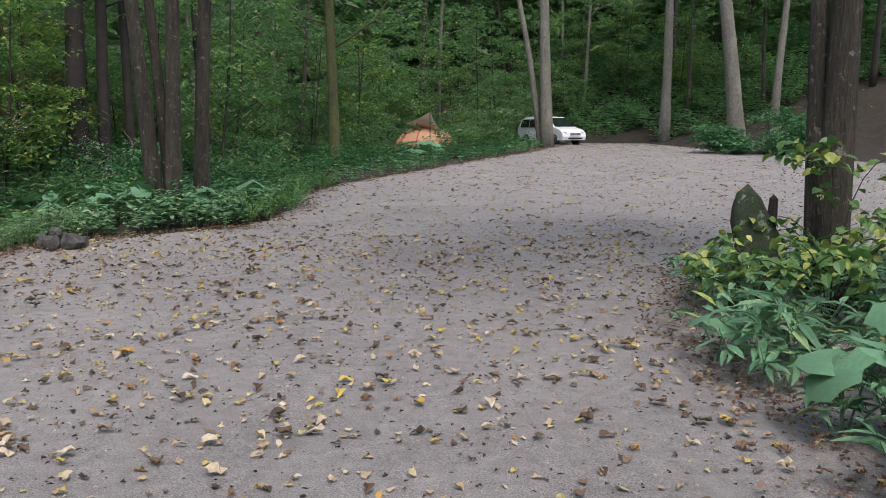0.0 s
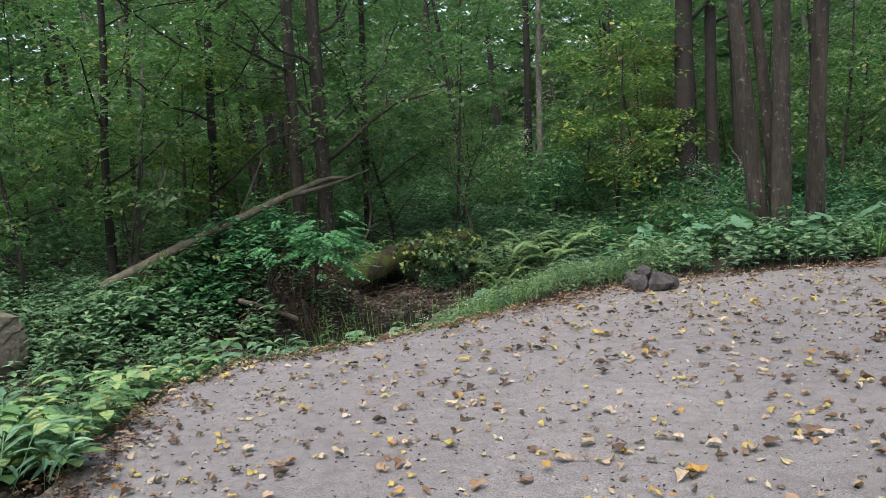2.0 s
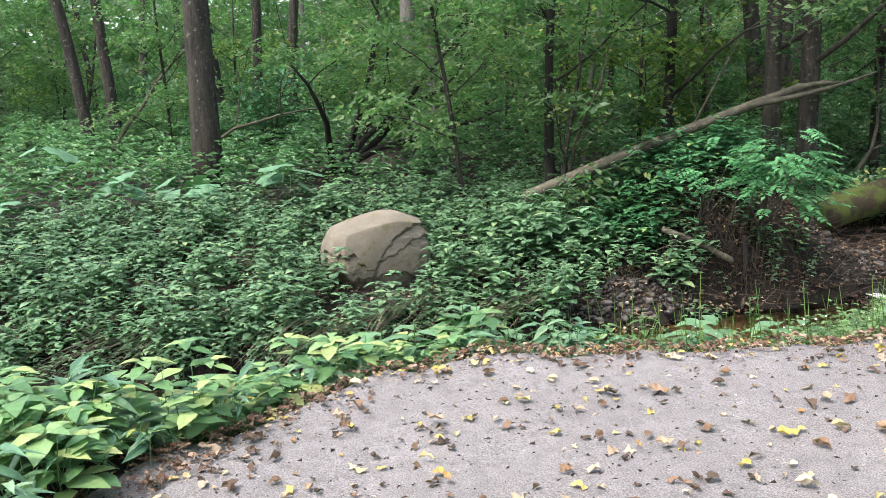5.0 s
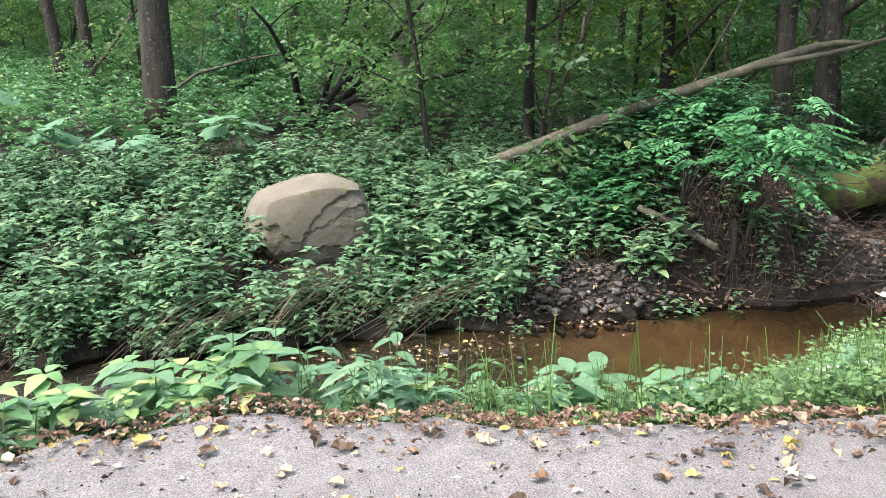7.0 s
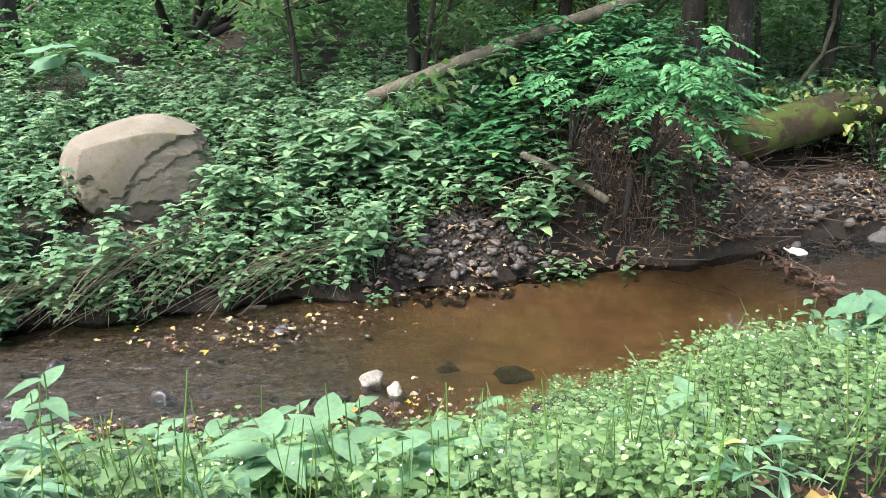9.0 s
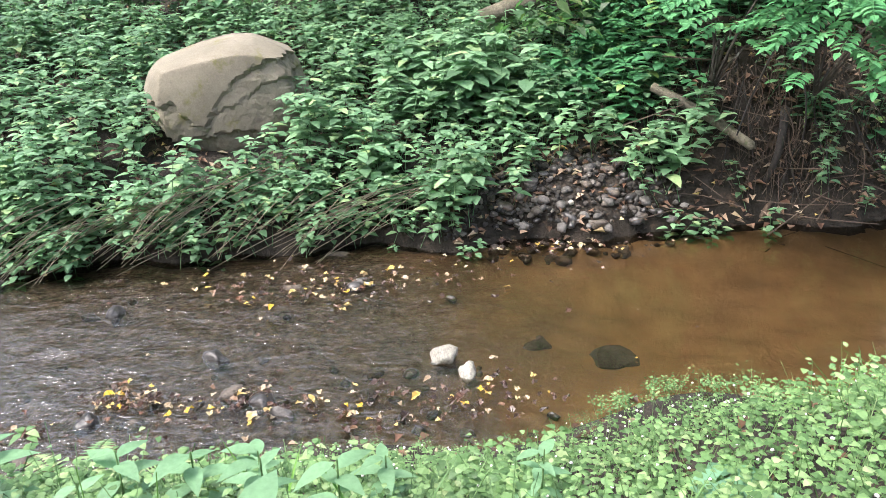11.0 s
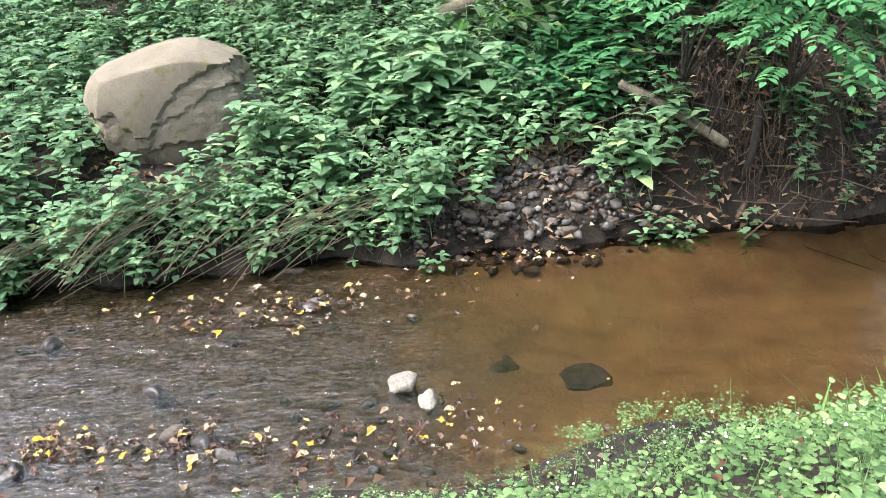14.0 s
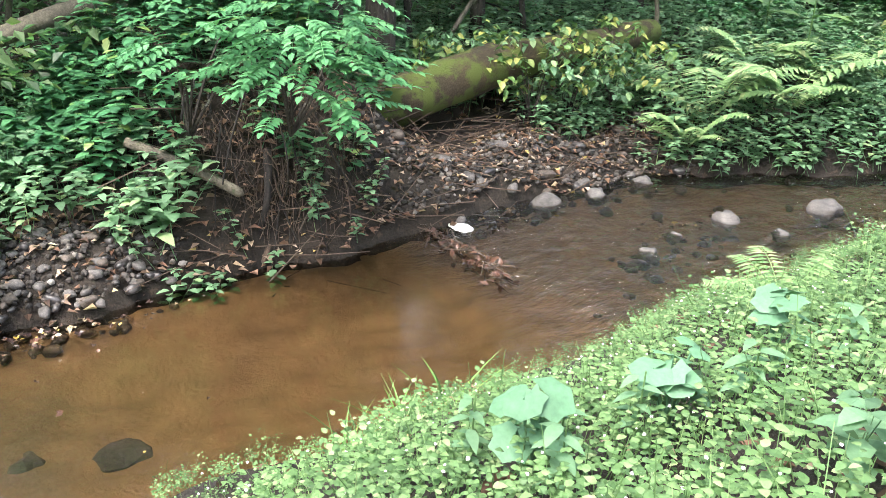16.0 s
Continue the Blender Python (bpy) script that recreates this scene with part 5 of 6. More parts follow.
for c in range(26):
    cy, slant = br.uniform(1.0, 9.0), br.uniform(0.4, 1.3)
    for k in range(br.integers(3, 13)):
        y = cy + br.normal(0, 0.16)
        top = np.array((float(bank_far(y)) - br.uniform(0.0, 0.4), y + slant * 0.4, -1.2 + br.normal(0, 0.1)))
        tip = top + np.array((br.uniform(0.15, 0.6), -slant * br.uniform(0.6, 1.1), -br.uniform(0.15, 0.5)))
        tip[2] = max(tip[2], -1.76)
        g.append(tube(curve([top, top * 0.5 + tip * 0.5 + (0, 0, br.uniform(0, 0.12)), tip], 5), [0.005, 0.0025], 3))
stuff("dry_stems", "dry brown stems drooping from the far bank into the water", "dry stems", join(g), "straw")

root_r = np.random.default_rng(16)
mound_roots = thing("root_mass", "dark tangle of bare hanging roots on the undercut bank", "roots", at=(-12.5, 12.4, -1.7))
for k in range(80):
    y = root_r.uniform(-0.8, 1.0)
    x = 0.2 - 0.3 * abs(y) + root_r.normal(0, 0.12)
    high = root_r.uniform(0.3, 1.7)
    top = np.array((x - 0.2, y, high))
    bot = np.array((x + root_r.uniform(-0.1, 0.2), y + root_r.normal(0, 0.25), max(0.02, high - root_r.uniform(0.4, 1.1))))
    mid = top * 0.5 + bot * 0.5 + root_r.normal(0, 0.12, 3)
    w = 0.045 if k < 7 else root_r.uniform(0.003, 0.012)
    part("root", tube(curve([top, mid, bot], 7), [w, w * 0.6], 6 if k < 7 else 4, 0.1, root_r), M["root"] if k % 3 == 0 else M["bark_dark"], mound_roots, round_look=True)

g = []
for k in range(240):
    c = np.array((root_r.uniform(-13.3, -11.9), root_r.uniform(10.9, 17.5), 0))
    c[2] = ground_z(c[0], c[1]) + root_r.uniform(0.02, 0.18)
    d = root_r.normal(0, 1, 3) * (0.3, 0.35, 0.1)
    g.append(tube([c - d, c + root_r.normal(0, 0.03, 3), c + d], [0.007, 0.004], 4))
stuff("twigs", "dead twigs and thin branches on the stony bank", "twigs", join(g), "root")

dam = thing("debris_dam", "small dam of leaves and twigs across the stream", "debris", at=(-11.4, 13.65, -1.75))
for k in range(44):
    u = root_r.uniform(-0.75, 0.75)
    c = np.array((u, -0.12 * u + root_r.normal(0, 0.06), root_r.uniform(-0.05, 0.1)))
    d = root_r.normal(0, 1, 3) * (0.14, 0.08, 0.04)
    part("twig", tube([c - d, c + d], [0.009, 0.004], 4), M["root"], dam)
dam_leaf = [mesh_of("leaf", *blade(L, L * 0.6, f, 0.3)) for L, f in ((0.1, 0.4), (0.08, -0.4), (0.09, 0.2))]
for me in dam_leaf:
    me.materials.append(M["wetlitter"])
for k in range(130):
    ob = part("leaf", dam_leaf[k % 3], M["wetlitter"], dam)
    u = root_r.uniform(-0.8, 0.8)
    ob.matrix_basis = pose(u, -0.12 * u + root_r.normal(0, 0.08), root_r.uniform(-0.04, 0.12), root_r.normal(0, 35), root_r.normal(0, 35), root_r.uniform(0, 360))
foam = part("foam", stone_geo(np.random.default_rng(3), 0.14, 0.15, 3), M["foam"], round_look=True)
foam.location = (-11.86, 13.98, -1.69)
tagged(foam, "patch of white foam held by the debris dam", "foam")

# ---- stones of the gravel bars ----
sr = np.random.default_rng(17)
shapes = [mesh_of("stone", *stone_geo(sr, 1.0, 0.6, 2), True) for _ in range(9)]
for k, me in enumerate(shapes):
    me.materials.append(M[("stone", "stone_dark", "stone_brown", "stone_dark")[k % 4]])


def lay_stones(count, x0, x1, y0, y1, group, s0, s1, keep=None):
    for p in field(count, x0, x1, y0, y1, sr, keep):
        ob = new("stone", shapes[sr.integers(len(shapes))])
        s = sr.uniform(s0, s1)
        z = max(p[2], float(bed_level(p[0], p[1])) if bank_far(p[1]) < p[0] < bank_near(p[1]) else p[2])
        ob.matrix_world = pose(p[0], p[1], z - 0.3 * s, sr.normal(0, 12), sr.normal(0, 12), sr.uniform(0, 360)) @ Matrix.Scale(s, 4)
        tagged(ob, "grey rounded stone lying on the gravel bar", "stone", group)


lay_stones(125, -12.7, -11.75, 9.3, 11.1, "gravel bar stones", 0.025, 0.075)
lay_stones(95, -12.8, -11.75, 13.5, 17.6, "upper bank stones", 0.03, 0.1)
lay_stones(40, -10.3, -9.2, 5.0, 9.6, "near shore stones", 0.025, 0.07)
lay_stones(24, -10.7, -10.05, 14.9, 16.5, "upper riffle stones", 0.03, 0.09)
lay_stones(26, -11.9, -9.6, 13.9, 18.8, "upper riffle stones", 0.035, 0.1)
lay_stones(16, -11.8, -10.2, 3.5, 9.0, "riffle bed stones", 0.03, 0.08)
p = field(4200, -12.9, -11.7, 8.6, 17.8, sr, lambda x, y: ((y < 11.2) | (y > 13.2)) & (x < bank_far(y) - 0.08))
stuff("gravel", "small dark gravel between the stones of the bars", "gravel", scatter([stone_geo(sr, 0.028, 0.7, 1) for _ in range(5)], p, sr.uniform(0.6, 1.5, len(p)), sr, 0.1), "gravel")

# grit and small pebbles on the clearing
octa = (np.array([(1, 0, 0), (-1, 0.1, 0), (0, 0.8, 0.1), (0.1, -0.8, 0), (0, 0, 0.6), (0, 0, -0.6)], float) * 0.007, np.array([(0, 2, 4), (2, 1, 4), (1, 3, 4), (3, 0, 4), (2, 0, 5), (1, 2, 5), (3, 1, 5), (0, 3, 5)]))
p = field(7500, -6.6, 2.6, 1.5, 13.0, sr, lambda x, y: (x > road_left(y) - 0.1) & (wave(x, y, 3.0, 51) + sr.normal(0, 0.6, len(x)) > -0.1), 0.012)
edge = field(5000, -6.8, -4.4, 1.5, 12.0, sr, lambda x, y: np.abs(x - road_left(y)) < 0.3, 0.012)
p = np.concatenate([p, edge])
stuff("pebbles", "grit and small pebbles pressed into the gravel clearing", "pebbles", scatter([octa], p, sr.uniform(0.4, 1.0, len(p)) ** 2 * 1.5, sr, 0.2), "gravel")
g = []
for k in range(420):
    y = sr.uniform(11.5, 13.3)
    x = -12.05 - 0.25 * abs(y - 12.4) + sr.normal(0, 0.1)
    z = sr.uniform(-1.4, -0.1)
    d = np.array((sr.normal(0, 0.05), sr.normal(0, 0.12), -sr.uniform(0.1, 0.45)))
    a = np.array((x - 0.3 * (z + 1.7), y, z))
    g.append(tube([a, a + d * 0.5 + sr.normal(0, 0.03, 3), a + d], [0.004, 0.002], 3))
stuff("root_threads", "fine dark roots hanging from the undercut bank", "roots", join(g), "root")

# ---- fallen leaves ----
lr = np.random.default_rng(18)


def curled(r, L):
    """A dry leaf, crumpled and lobed."""
    v, f = blade(L, L * r.uniform(0.5, 0.85), r.uniform(-0.4, 0.6), r.uniform(-0.3, 0.2), 4)
    v = v.copy()
    v[:, 1] *= r.uniform(0.3, 1.35, len(v))
    v[:, 2] += r.uniform(0.3, 1.8) * v[:, 1] ** 2 / L + r.normal(0, 0.11 * L, len(v))
    v[:, 2] = (v[:, 2] - v[:, 2].min()) * 0.8 + 0.001
    v[:, 0] -= L / 2
    return v, f


CURLED = [curled(lr, L) for L in (0.05, 0.06, 0.08, 0.07, 0.06, 0.095, 0.04, 0.07, 0.085, 0.055)]


def on_road(x, y):
    bed = (x > 1.6 + 0.6 * smooth(6, 9, y)) & (y < 9.0) & (x < 7)
    return (x > road_left(y) + 0.05) & (x < road_right(y)) & ~bed


leaf_meshes = [mesh_of("fallen_leaf", *g) for g in CURLED]
for me in leaf_meshes:
    me.materials.append(M["litter"])
near = field(1300, -6.5, 2.5, 2.0, 12.0, lr, on_road, 0.016)
for p in near[:250]:
    ob = new("fallen_leaf", leaf_meshes[lr.integers(len(leaf_meshes))])
    ob.parent = road
    ob.matrix_world = pose(*p, 0, 0, lr.uniform(0, 360)) @ Matrix.Scale(lr.uniform(0.55, 1.3), 4)
wide = np.concatenate([near[250:], field(3400, -6.5, 3.5, 1.0, 12.0, lr, on_road, 0.016), field(10500, -5, 20, 9.0, 50, lr, on_road, 0.016)])
heaps = []
for c in field(260, -6, 8, 2.0, 26, lr, on_road, 0.016):
    m = lr.integers(3, 9)
    q = c + np.stack([lr.normal(0, 0.07, m), lr.normal(0, 0.05, m), lr.uniform(0, 0.025, m)], 1)
    heaps.append(q)
spots = np.concatenate([wide] + heaps)
stuff("leaf_litter", "dry brown and yellow leaves strewn over the gravel", "fallen leaves", scatter(CURLED, spots, lr.uniform(0.55, 1.3, len(spots)), lr, 0.25), "litter")
crumbs = np.concatenate([field(15000, -6.5, 6, 1.5, 14.0, lr, on_road, 0.014), field(20000, -5, 20, 12.0, 50, lr, on_road, 0.014)])
stuff("leaf_crumbs", "small dark crumbs of broken leaves and bits of twig on the gravel", "leaf crumbs", scatter([diamond(0.026, 0.014, 0.6), diamond(0.035, 0.008, 0.4), diamond(0.02, 0.016, -0.5)], crumbs, lr.uniform(0.4, 1.3, len(crumbs)) * (1 + 0.03 * np.clip(crumbs[:, 1] - 12, 0, 30)), lr, 0.5), "crumbs")
# drift of leaves along the gravel's edges
y = np.concatenate([lr.uniform(-2, 13, 6500), lr.uniform(12, 48, 3400)])
x = road_left(y) - 0.05 + lr.normal(0, 0.19, len(y))
y2 = lr.uniform(-1, 9.2, 2600)
x2 = 1.72 + 0.6 * smooth(6, 9, y2) + lr.normal(0.08, 0.2, len(y2))
spots = np.stack([np.concatenate([x, x2]), np.concatenate([y, y2]), 0 * np.concatenate([x, x2])], 1)
spots[:, 2] = land(spots[:, 0], spots[:, 1]) + 0.02 + lr.uniform(0, 0.03, len(spots))
stuff("leaf_drift", "drift of dry brown leaves along the gravel edge", "fallen leaves", scatter(CURLED, spots, lr.uniform(0.32, 0.75, len(spots)) * (1 + 0.03 * np.clip(spots[:, 1] - 12, 0, 30)), lr, 0.4), "drift")
spots = np.concatenate([field(9000, -18, -12.3, -2, 20, lr, None, 0.02), field(1000, -13.1, -11.8, 13.0, 18, lr, None, 0.03), field(350, -13.1, -11.9, 8.8, 11.4, lr, None, 0.03), field(700, -13.2, -11.9, 11.3, 13.4, lr, None, 0.03), field(1800, -9.3, -5.0, -2, 20, lr, lambda x, y: x < road_left(y), 0.02), field(3600, -34, -18, -10, 30, lr, None, 0.02), field(2400, 8, 30, 46, 60, lr, lambda x, y: 0.75 * (y - 50.5) + 0.5 * (x - 10) > -1.5, 0.02)])
stuff("forest_litter", "brown leaf litter on the forest soil", "fallen leaves", scatter([diamond(0.08, 0.05, 0.5), diamond(0.06, 0.045, -0.4), diamond(0.1, 0.05, 0.3)], spots, lr.uniform(0.7, 1.5, len(spots)), lr, 0.5), "drift")


def wet_patch(n, x, y, sx, sy):
    q = np.stack([lr.normal(x, sx, n), lr.normal(y, sy, n)], 1)
    return np.column_stack([q, np.maximum(bed_level(q[:, 0], q[:, 1]), -1.75) + lr.uniform(0.003, 0.03, n)])


spots = np.concatenate([wet_patch(230, -11.4, 7.9, 0.22, 0.75), wet_patch(120, -9.75, 7.3, 0.16, 0.4), wet_patch(70, -9.9, 6.6, 0.1, 0.15), wet_patch(60, -9.6, 5.8, 0.1, 0.18), wet_patch(80, -9.55, 8.3, 0.14, 0.3), wet_patch(70, -10.5, 4.95, 0.14, 0.2), wet_patch(60, -9.6, 9.0, 0.15, 0.3),
                        wet_patch(60, -10.8, 3.6, 0.2, 0.2), wet_patch(120, -11.9, 10.0, 0.15, 0.6), wet_patch(50, -10.6, 15.9, 0.2, 0.3), wet_patch(45, -10.8, 7.0, 0.8, 1.6)])
stuff("wet_leaves", "wet brown and yellow leaves caught in the shallows", "fallen leaves", scatter(CURLED, spots, lr.uniform(0.55, 1.1, len(spots)), lr, 0.2), "wetlitter")

# ---- bed by the thick tree: stump, vine ----
def stump():
    """A broken leaning stump slab with a mossy face."""
    r = np.random.default_rng(91)
    root = thing("stump", "dark broken stump slab with green moss and pale lichen", "stump", at=on_land(2.55, 7.2))
    p = [(0.0, 0, -0.05), (0.0, 0, 0.35), (0.03, 0.02, 0.65), (0.1, 0.03, 0.95)]
    v, f = tube(curve(p, 8), [0.17, 0.22, 0.2, 0.1], 10, 0.12, r)
    v[:, 1] *= 0.5
    v[:, 0] += 0.12 * np.sin(v[:, 2] * 4)
    part("stump_body", (v, f), M["moss_stump"], root, round_look=True)
    part("bark_edge", tube(curve([(0.2, 0, 0), (0.22, 0.02, 0.5), (0.24, 0.02, 0.92)], 6), [0.06, 0.04], 7, 0.25, r), M["bark_dark"], root)


stump()


def vine(x, y, height, n, spread, seed, name="vine", material="yellowing"):
    r = np.random.default_rng(seed)
    root = plant_root(name, "leafy trailing vine with yellowing leaves over wood", "vine", x, y)
    for k in range(n):
        a = r.uniform(0, 6.28)
        tip = np.array((spread * np.cos(a), spread * np.sin(a), height * r.uniform(0.5, 1.1)))
        lp = curve([(0, 0, 0), tip * (0.3, 0.3, 0.7), tip, tip + (0.2 * np.cos(a), 0.2 * np.sin(a), -0.1)], 9)
        part("stem", tube(lp, [0.006, 0.002], 4), M["bark"], root)
        g = []
        for j in range(26):
            L = r.uniform(0.07, 0.13)
            at = lp[r.integers(3, 9)] + r.normal(0, 0.05, 3)
            g.append(moved(blade(L, L * 0.7, 0.25, 0.3, 2), at, turn(r.normal(0, 0.4), r.uniform(-0.2, 0.7), r.uniform(0, 6.28))))
        part("leaves", join(g), M[material], root)


vine(3.2, 7.0, 1.35, 9, 0.35, 95)
vine(2.9, 6.3, 0.75, 12, 0.5, 96)
vine(3.9, 6.6, 1.25, 8, 0.5, 97)
vine(2.4, 6.6, 0.6, 8, 0.4, 98)
vine(-12.95, 15.9, 1.2, 14, 0.45, 99)
vine(-12.95, 16.5, 1.25, 14, 0.5, 103, "vine", "nettle")
vine(-12.95, 17.3, 1.25, 14, 0.55, 100)
vine(-13.9, 14.9, 0.9, 12, 0.5, 101)
vine(-13.9, 15.9, 1.0, 12, 0.5, 102, "vine", "nettle")

# island bush by the far side of the clearing
r = np.random.default_rng(88)
island = thing("bush", "broad green bush at the far side of the clearing", "bush", at=on_land(13.6, 36.5))
clumps = [((r.uniform(-2.6, 2.6), r.uniform(-1.2, 1.2), r.uniform(0.2, 1.0)), r.uniform(0.6, 1.1)) for _ in range(26)] + [((r.uniform(0.5, 2.6), r.uniform(-0.5, 1.2), r.uniform(1.2, 2.0)), 0.8) for _ in range(10)]
part("crown", crown_geo(r, clumps, 40, 0.14, 0.4, 8), M["forest"], island)
part("stem", tube([(0, 0, -0.1), (0.2, 0.1, 1.5)], [0.05, 0.02], 5), M["bark"], island)
r = np.random.default_rng(89)
white_bush = thing("bush", "thin bush with pale leaves beside the tent", "bush", at=on_land(-3.0, 42.5))
clumps = []
for k in range(7):
    lp = limb_path(r, (0, 0, 0), (0.5 * np.cos(k), 0.3, 1.0), 3.6, 0.1, 6)
    part("stem", tube(lp, [0.03, 0.008], 4), M["bark_pale"], white_bush)
    clumps += [(lp[-1], 0.8), (lp[4], 0.7)]
part("crown", crown_geo(r, clumps, 18, 0.16, 0.4, 7), M["crown_light"], white_bush)

# ---- tent, tarp, car ----
def tent():
    root = thing("tent", "tan dome tent with red trim standing among plants", "tent", at=on_land(-0.8, 41.0))
    n, m = 20, 9
    v, f = [], []
    for i in range(m + 1):
        t = i / m * np.pi / 2
        for j in range(n):
            a = 2 * np.pi * j / n
            w = np.cos(t) ** 0.8 * (1 + 0.05 * np.cos(4 * a))
            v.append((1.5 * w * np.cos(a), 1.15 * w * np.sin(a), 1.35 * np.sin(t) ** 0.9))
    for i in range(m):
        for j in range(n):
            k = (j + 1) % n
            f.append((i * n + j, i * n + k, (i + 1) * n + k, (i + 1) * n + j))
    part("canopy", (np.array(v), np.array(f)), M["tent"], root, round_look=True)
    for a in (-1.9, -1.0, -2.6):
        arc = [(1.52 * np.cos(t) ** 0.8 * np.cos(a), 1.17 * np.cos(t) ** 0.8 * np.sin(a), 1.37 * np.sin(t) ** 0.9) for t in np.linspace(0, np.pi / 2 - 0.02, 9)]
        part("trim", tube(arc, [0.025], 5), M["trim_red"], root)
    tarp = thing("tarp", "pale tarp stretched over the tent on a dark pole", "tarp", at=on_land(-0.6, 39.9))
    part("pole", tube([(0, 0, -0.1), (0, 0, 2.1)], [0.018], 6), M["pole"], tarp)
    c = [(-0.05, 0, 2.1), (-1.2, 0.5, 1.6), (0.15, 1.6, 1.3), (0.5, 0.35, 1.25)]
    k = 9
    v, f = [], []
    for i in range(k):
        for j in range(k):
            s, t = i / (k - 1), j / (k - 1)
            p = sum(np.array(q) * w for q, w in zip(c, ((1 - s) * (1 - t), s * (1 - t), s * t, (1 - s) * t)))
            p[2] -= 0.25 * s * (1 - s) + 0.12 * t * (1 - t)
            v.append(p)
    for i in range(k - 1):
        for j in range(k - 1):
            a = i * k + j
            f.append((a, a + 1, a + 1 + k, a + k))
    part("cloth", (np.array(v), np.array(f)), M["tarp"], tarp, round_look=True)
    for end in ((0.95, -0.4, 0.0), (0.75, 0.3, 0.0)):
        part("guy_rope", tube([(0, 0, 2.1), end], [0.008], 4), M["rope"], tarp)


tent()


def car():
    """A white minivan, front to +x."""
    root = thing("car", "white parked minivan at the end of the clearing", "car")
    prof = [(-2.2, 0.32), (-2.28, 0.6), (-2.25, 1.0), (-2.08, 1.5), (-1.75, 1.63), (-0.6, 1.68), (0.35, 1.63), (0.85, 1.36), (1.4, 1.03), (1.95, 0.9), (2.2, 0.74), (2.27, 0.5), (2.2, 0.3)]

    def half(z):
        return 0.84 if z < 0.95 else 0.84 - 0.17 * (z - 0.95) / 0.7
    rows = []
    for s, k in ((-1, 1.0), (-0.93, 1.03), (-0.5, 1.05), (0, 1.06), (0.5, 1.05), (0.93, 1.03), (1, 1.0)):
        rows.append([(x * (0.975 if abs(s) == 1 else 1 - 0.03 * s * s), s * half(z), 0.3 + (z - 0.3) * (0.98 if abs(s) == 1 else 1)) for x, z in prof])
    n = len(prof)
    v = np.array([p for row in rows for p in row])
    f = []
    for i in range(len(rows) - 1):
        for j in range(n):
            k = (j + 1) % n
            f.append((i * n + j, i * n + k, (i + 1) * n + k, (i + 1) * n + j))
    bm = bmesh.new()
    vs = [bm.verts.new(p) for p in v]
    for q in f:
        bm.faces.new([vs[k] for k in q])
    bm.faces.new([vs[k] for k in range(n)])
    bm.faces.new([vs[(len(rows) - 1) * n + k] for k in range(n - 1, -1, -1)])
    bmesh.ops.recalc_face_normals(bm, faces=bm.faces)
    me = bpy.data.meshes.new("body")
    bm.to_mesh(me)
    bm.free()
    part("body", me, M["paint"], root)

    def slab(name, pts, mat, parent=root):
        """A thin panel on the body, with its own thickness."""
        p = np.array(pts, float)
        nrm = np.cross(p[1] - p[0], p[2] - p[0])
        nrm /= np.linalg.norm(nrm)
        k = len(p)
        vv = np.concatenate([p + nrm * 0.012, p - nrm * 0.012])
        b = bmesh.new()
        w = [b.verts.new(q) for q in vv]
        b.faces.new(w[:k])
        b.faces.new(w[:k - 1:-1])
        for i in range(k):
            b.faces.new((w[i], w[k + i], w[k + (i + 1) % k], w[(i + 1) % k]))
        bmesh.ops.recalc_face_normals(b, faces=b.faces)
        me = bpy.data.meshes.new(name)
        b.to_mesh(me)
        b.free()
        return part(name, me, M[mat], parent)
    slab("windscreen", [(0.5, -0.62, 1.58), (0.5, 0.62, 1.58), (1.36, 0.72, 1.075), (1.36, -0.72, 1.075)], "glass")
    for s in (-1, 1):
        for x0, x1, t0, t1 in ((0.0, 1.0, -0.02, 0.42), (-1.05, -0.08, -1.05, -0.1), (-1.95, -1.13, -1.85, -1.13)):
            slab("side_window", [(x0, s * 0.835, 1.03), (x1, s * 0.835, 1.03), (t1, s * 0.745, 1.5), (t0, s * 0.745, 1.5)], "glass")
        part("headlight", moved(stone_geo(np.random.default_rng(1), 0.17, 0.5, 2), (2.02, s * 0.6, 0.66)), M["lamp"], root, round_look=True)
        part("mirror", moved(stone_geo(np.random.default_rng(2), 0.1, 0.8, 2), (0.85, s * 0.93, 1.0)), M["paint"], root, round_look=True)
        slab("door_seam", [(-0.04, s * 0.842, 0.4), (-0.02, s * 0.842, 0.4), (-0.02, s * 0.842, 1.0), (-0.04, s * 0.842, 1.0)], "rubber")
        for x in (-1.35, 1.4):
            wheel = part("wheel", tube([(x, s * 0.66, 0.32), (x, s * 0.85, 0.32)], [0.32], 20), M["rubber"], root)
            part("rim", tube([(x, s * 0.8, 0.32), (x, s * 0.865, 0.32)], [0.2], 14), M["chrome"], wheel)
    slab("grille", [(2.285, -0.38, 0.7), (2.285, 0.38, 0.7), (2.3, 0.36, 0.58), (2.3, -0.36, 0.58)], "chrome")
    slab("air_intake", [(2.3, -0.5, 0.45), (2.3, 0.5, 0.45), (2.28, 0.5, 0.36), (2.28, -0.5, 0.36)], "rubber")
    slab("number_plate", [(2.31, -0.17, 0.56), (2.31, 0.17, 0.56), (2.31, 0.17, 0.47), (2.31, -0.17, 0.47)], "lamp")
    root.matrix_world = pose(*on_land(5.9, 47.2), 0, 0, -60) @ Matrix.Scale(0.92, 4)


car()
rope = part("rope", tube(curve([(2.5, 7.3, 0.35), (2.3, 7.9, 0.08), (2.35, 9.8, 0.03), (2.6, 12.5, 0.03), (3.0, 15.0, 0.03)], 24), [0.005], 5), M["rope"])
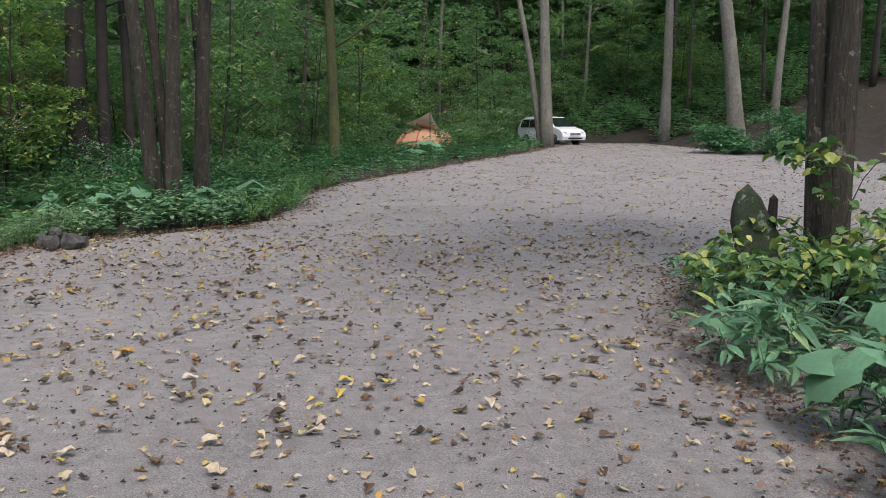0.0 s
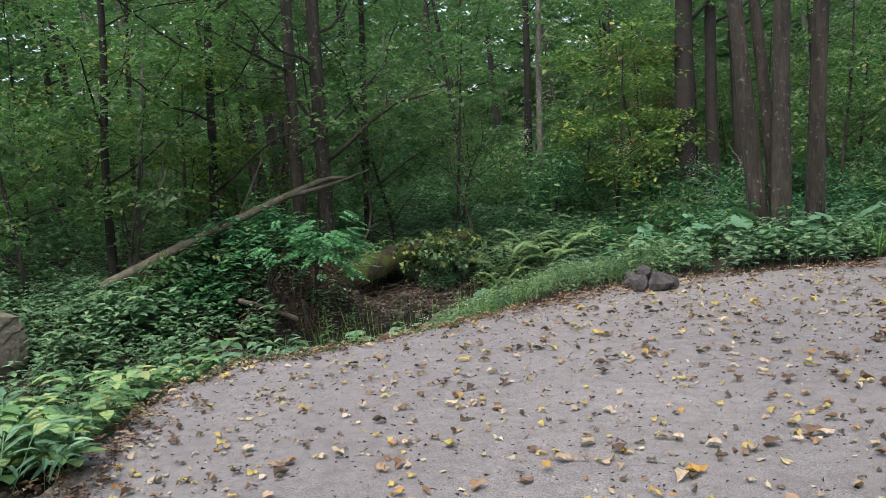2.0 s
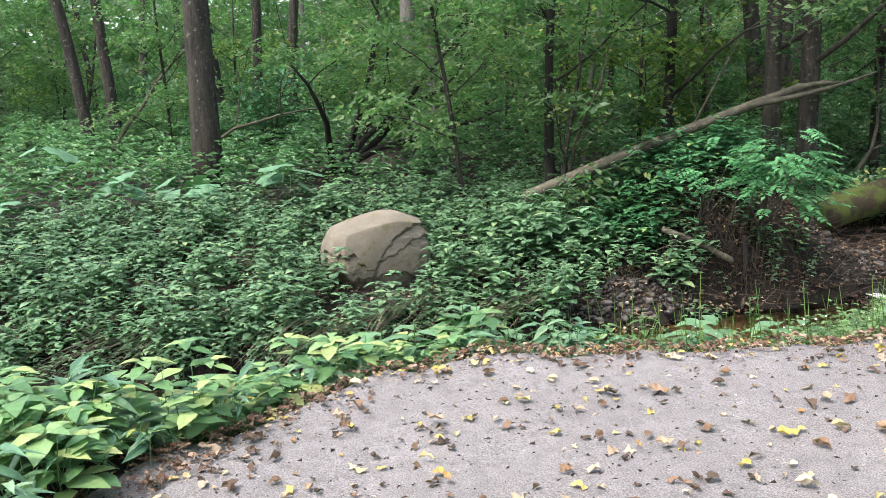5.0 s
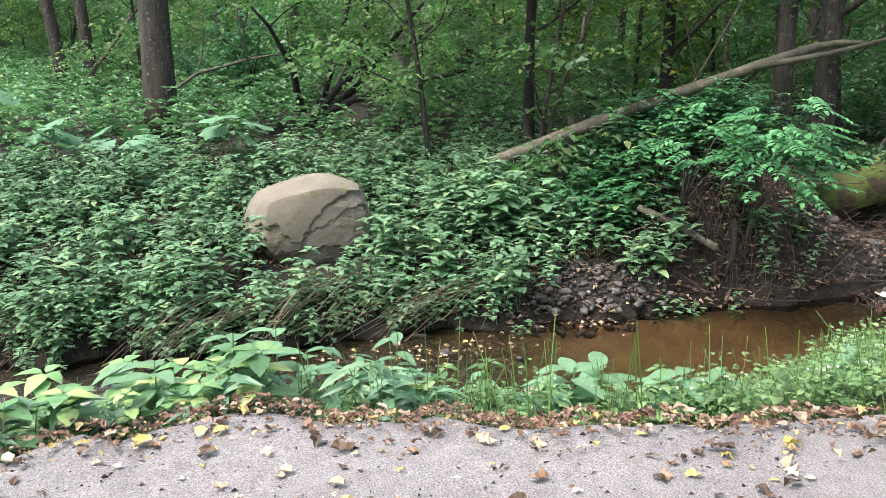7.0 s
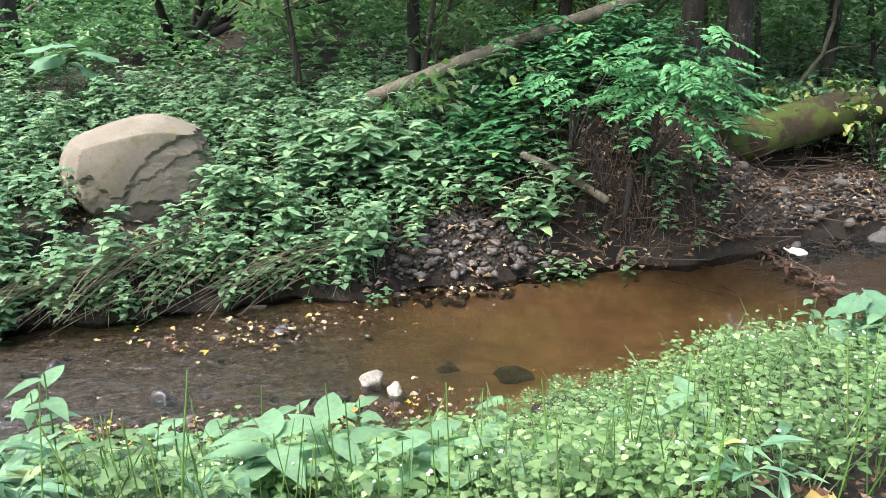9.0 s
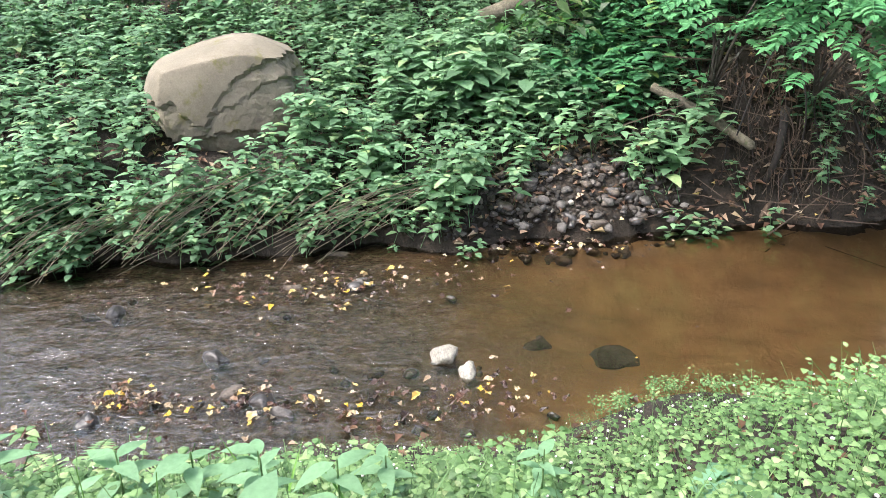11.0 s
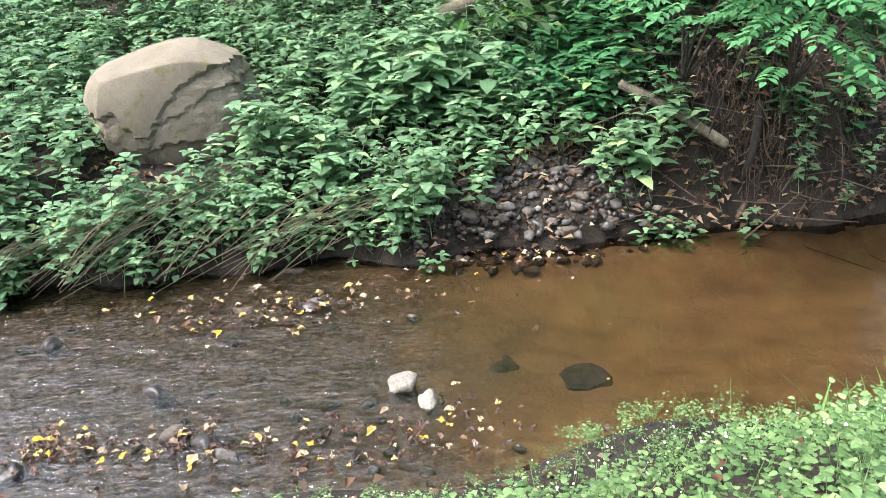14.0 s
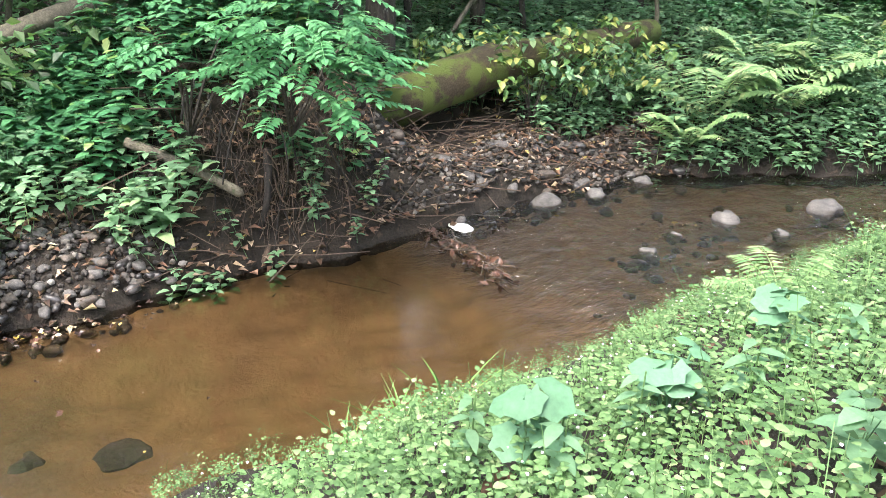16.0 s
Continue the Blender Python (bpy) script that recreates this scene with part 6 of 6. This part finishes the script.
tagged(rope, "thin white rope lying on the gravel from the stump", "rope")
rope = part("rope", tube(curve([(-1.2, 16.3, 0.05), (0.0, 16.1, 0.05), (1.3, 16.2, 0.05)], 14), [0.005], 5), M["rope"])
tagged(rope, "thin white rope lying flat across the gravel", "rope")

# tiny pale flowers over the near bank
fr = np.random.default_rng(19)
p = field(900, -9.2, -5.6, 7.5, 17, fr, lambda x, y: (x > bank_near(y) + 0.3) & (x < road_left(y) - 0.3))
p[:, 2] += 0.27 * np.clip((p[:, 0] + 9.5) / 1.5, 0.35, 1)
stuff("small_flowers", "tiny pale pink flowers over the ground cover", "flowers", scatter([stone_geo(fr, 0.006, 0.8, 1)], p, fr.uniform(0.6, 1.5, len(p)), fr, 0.1), "flower")
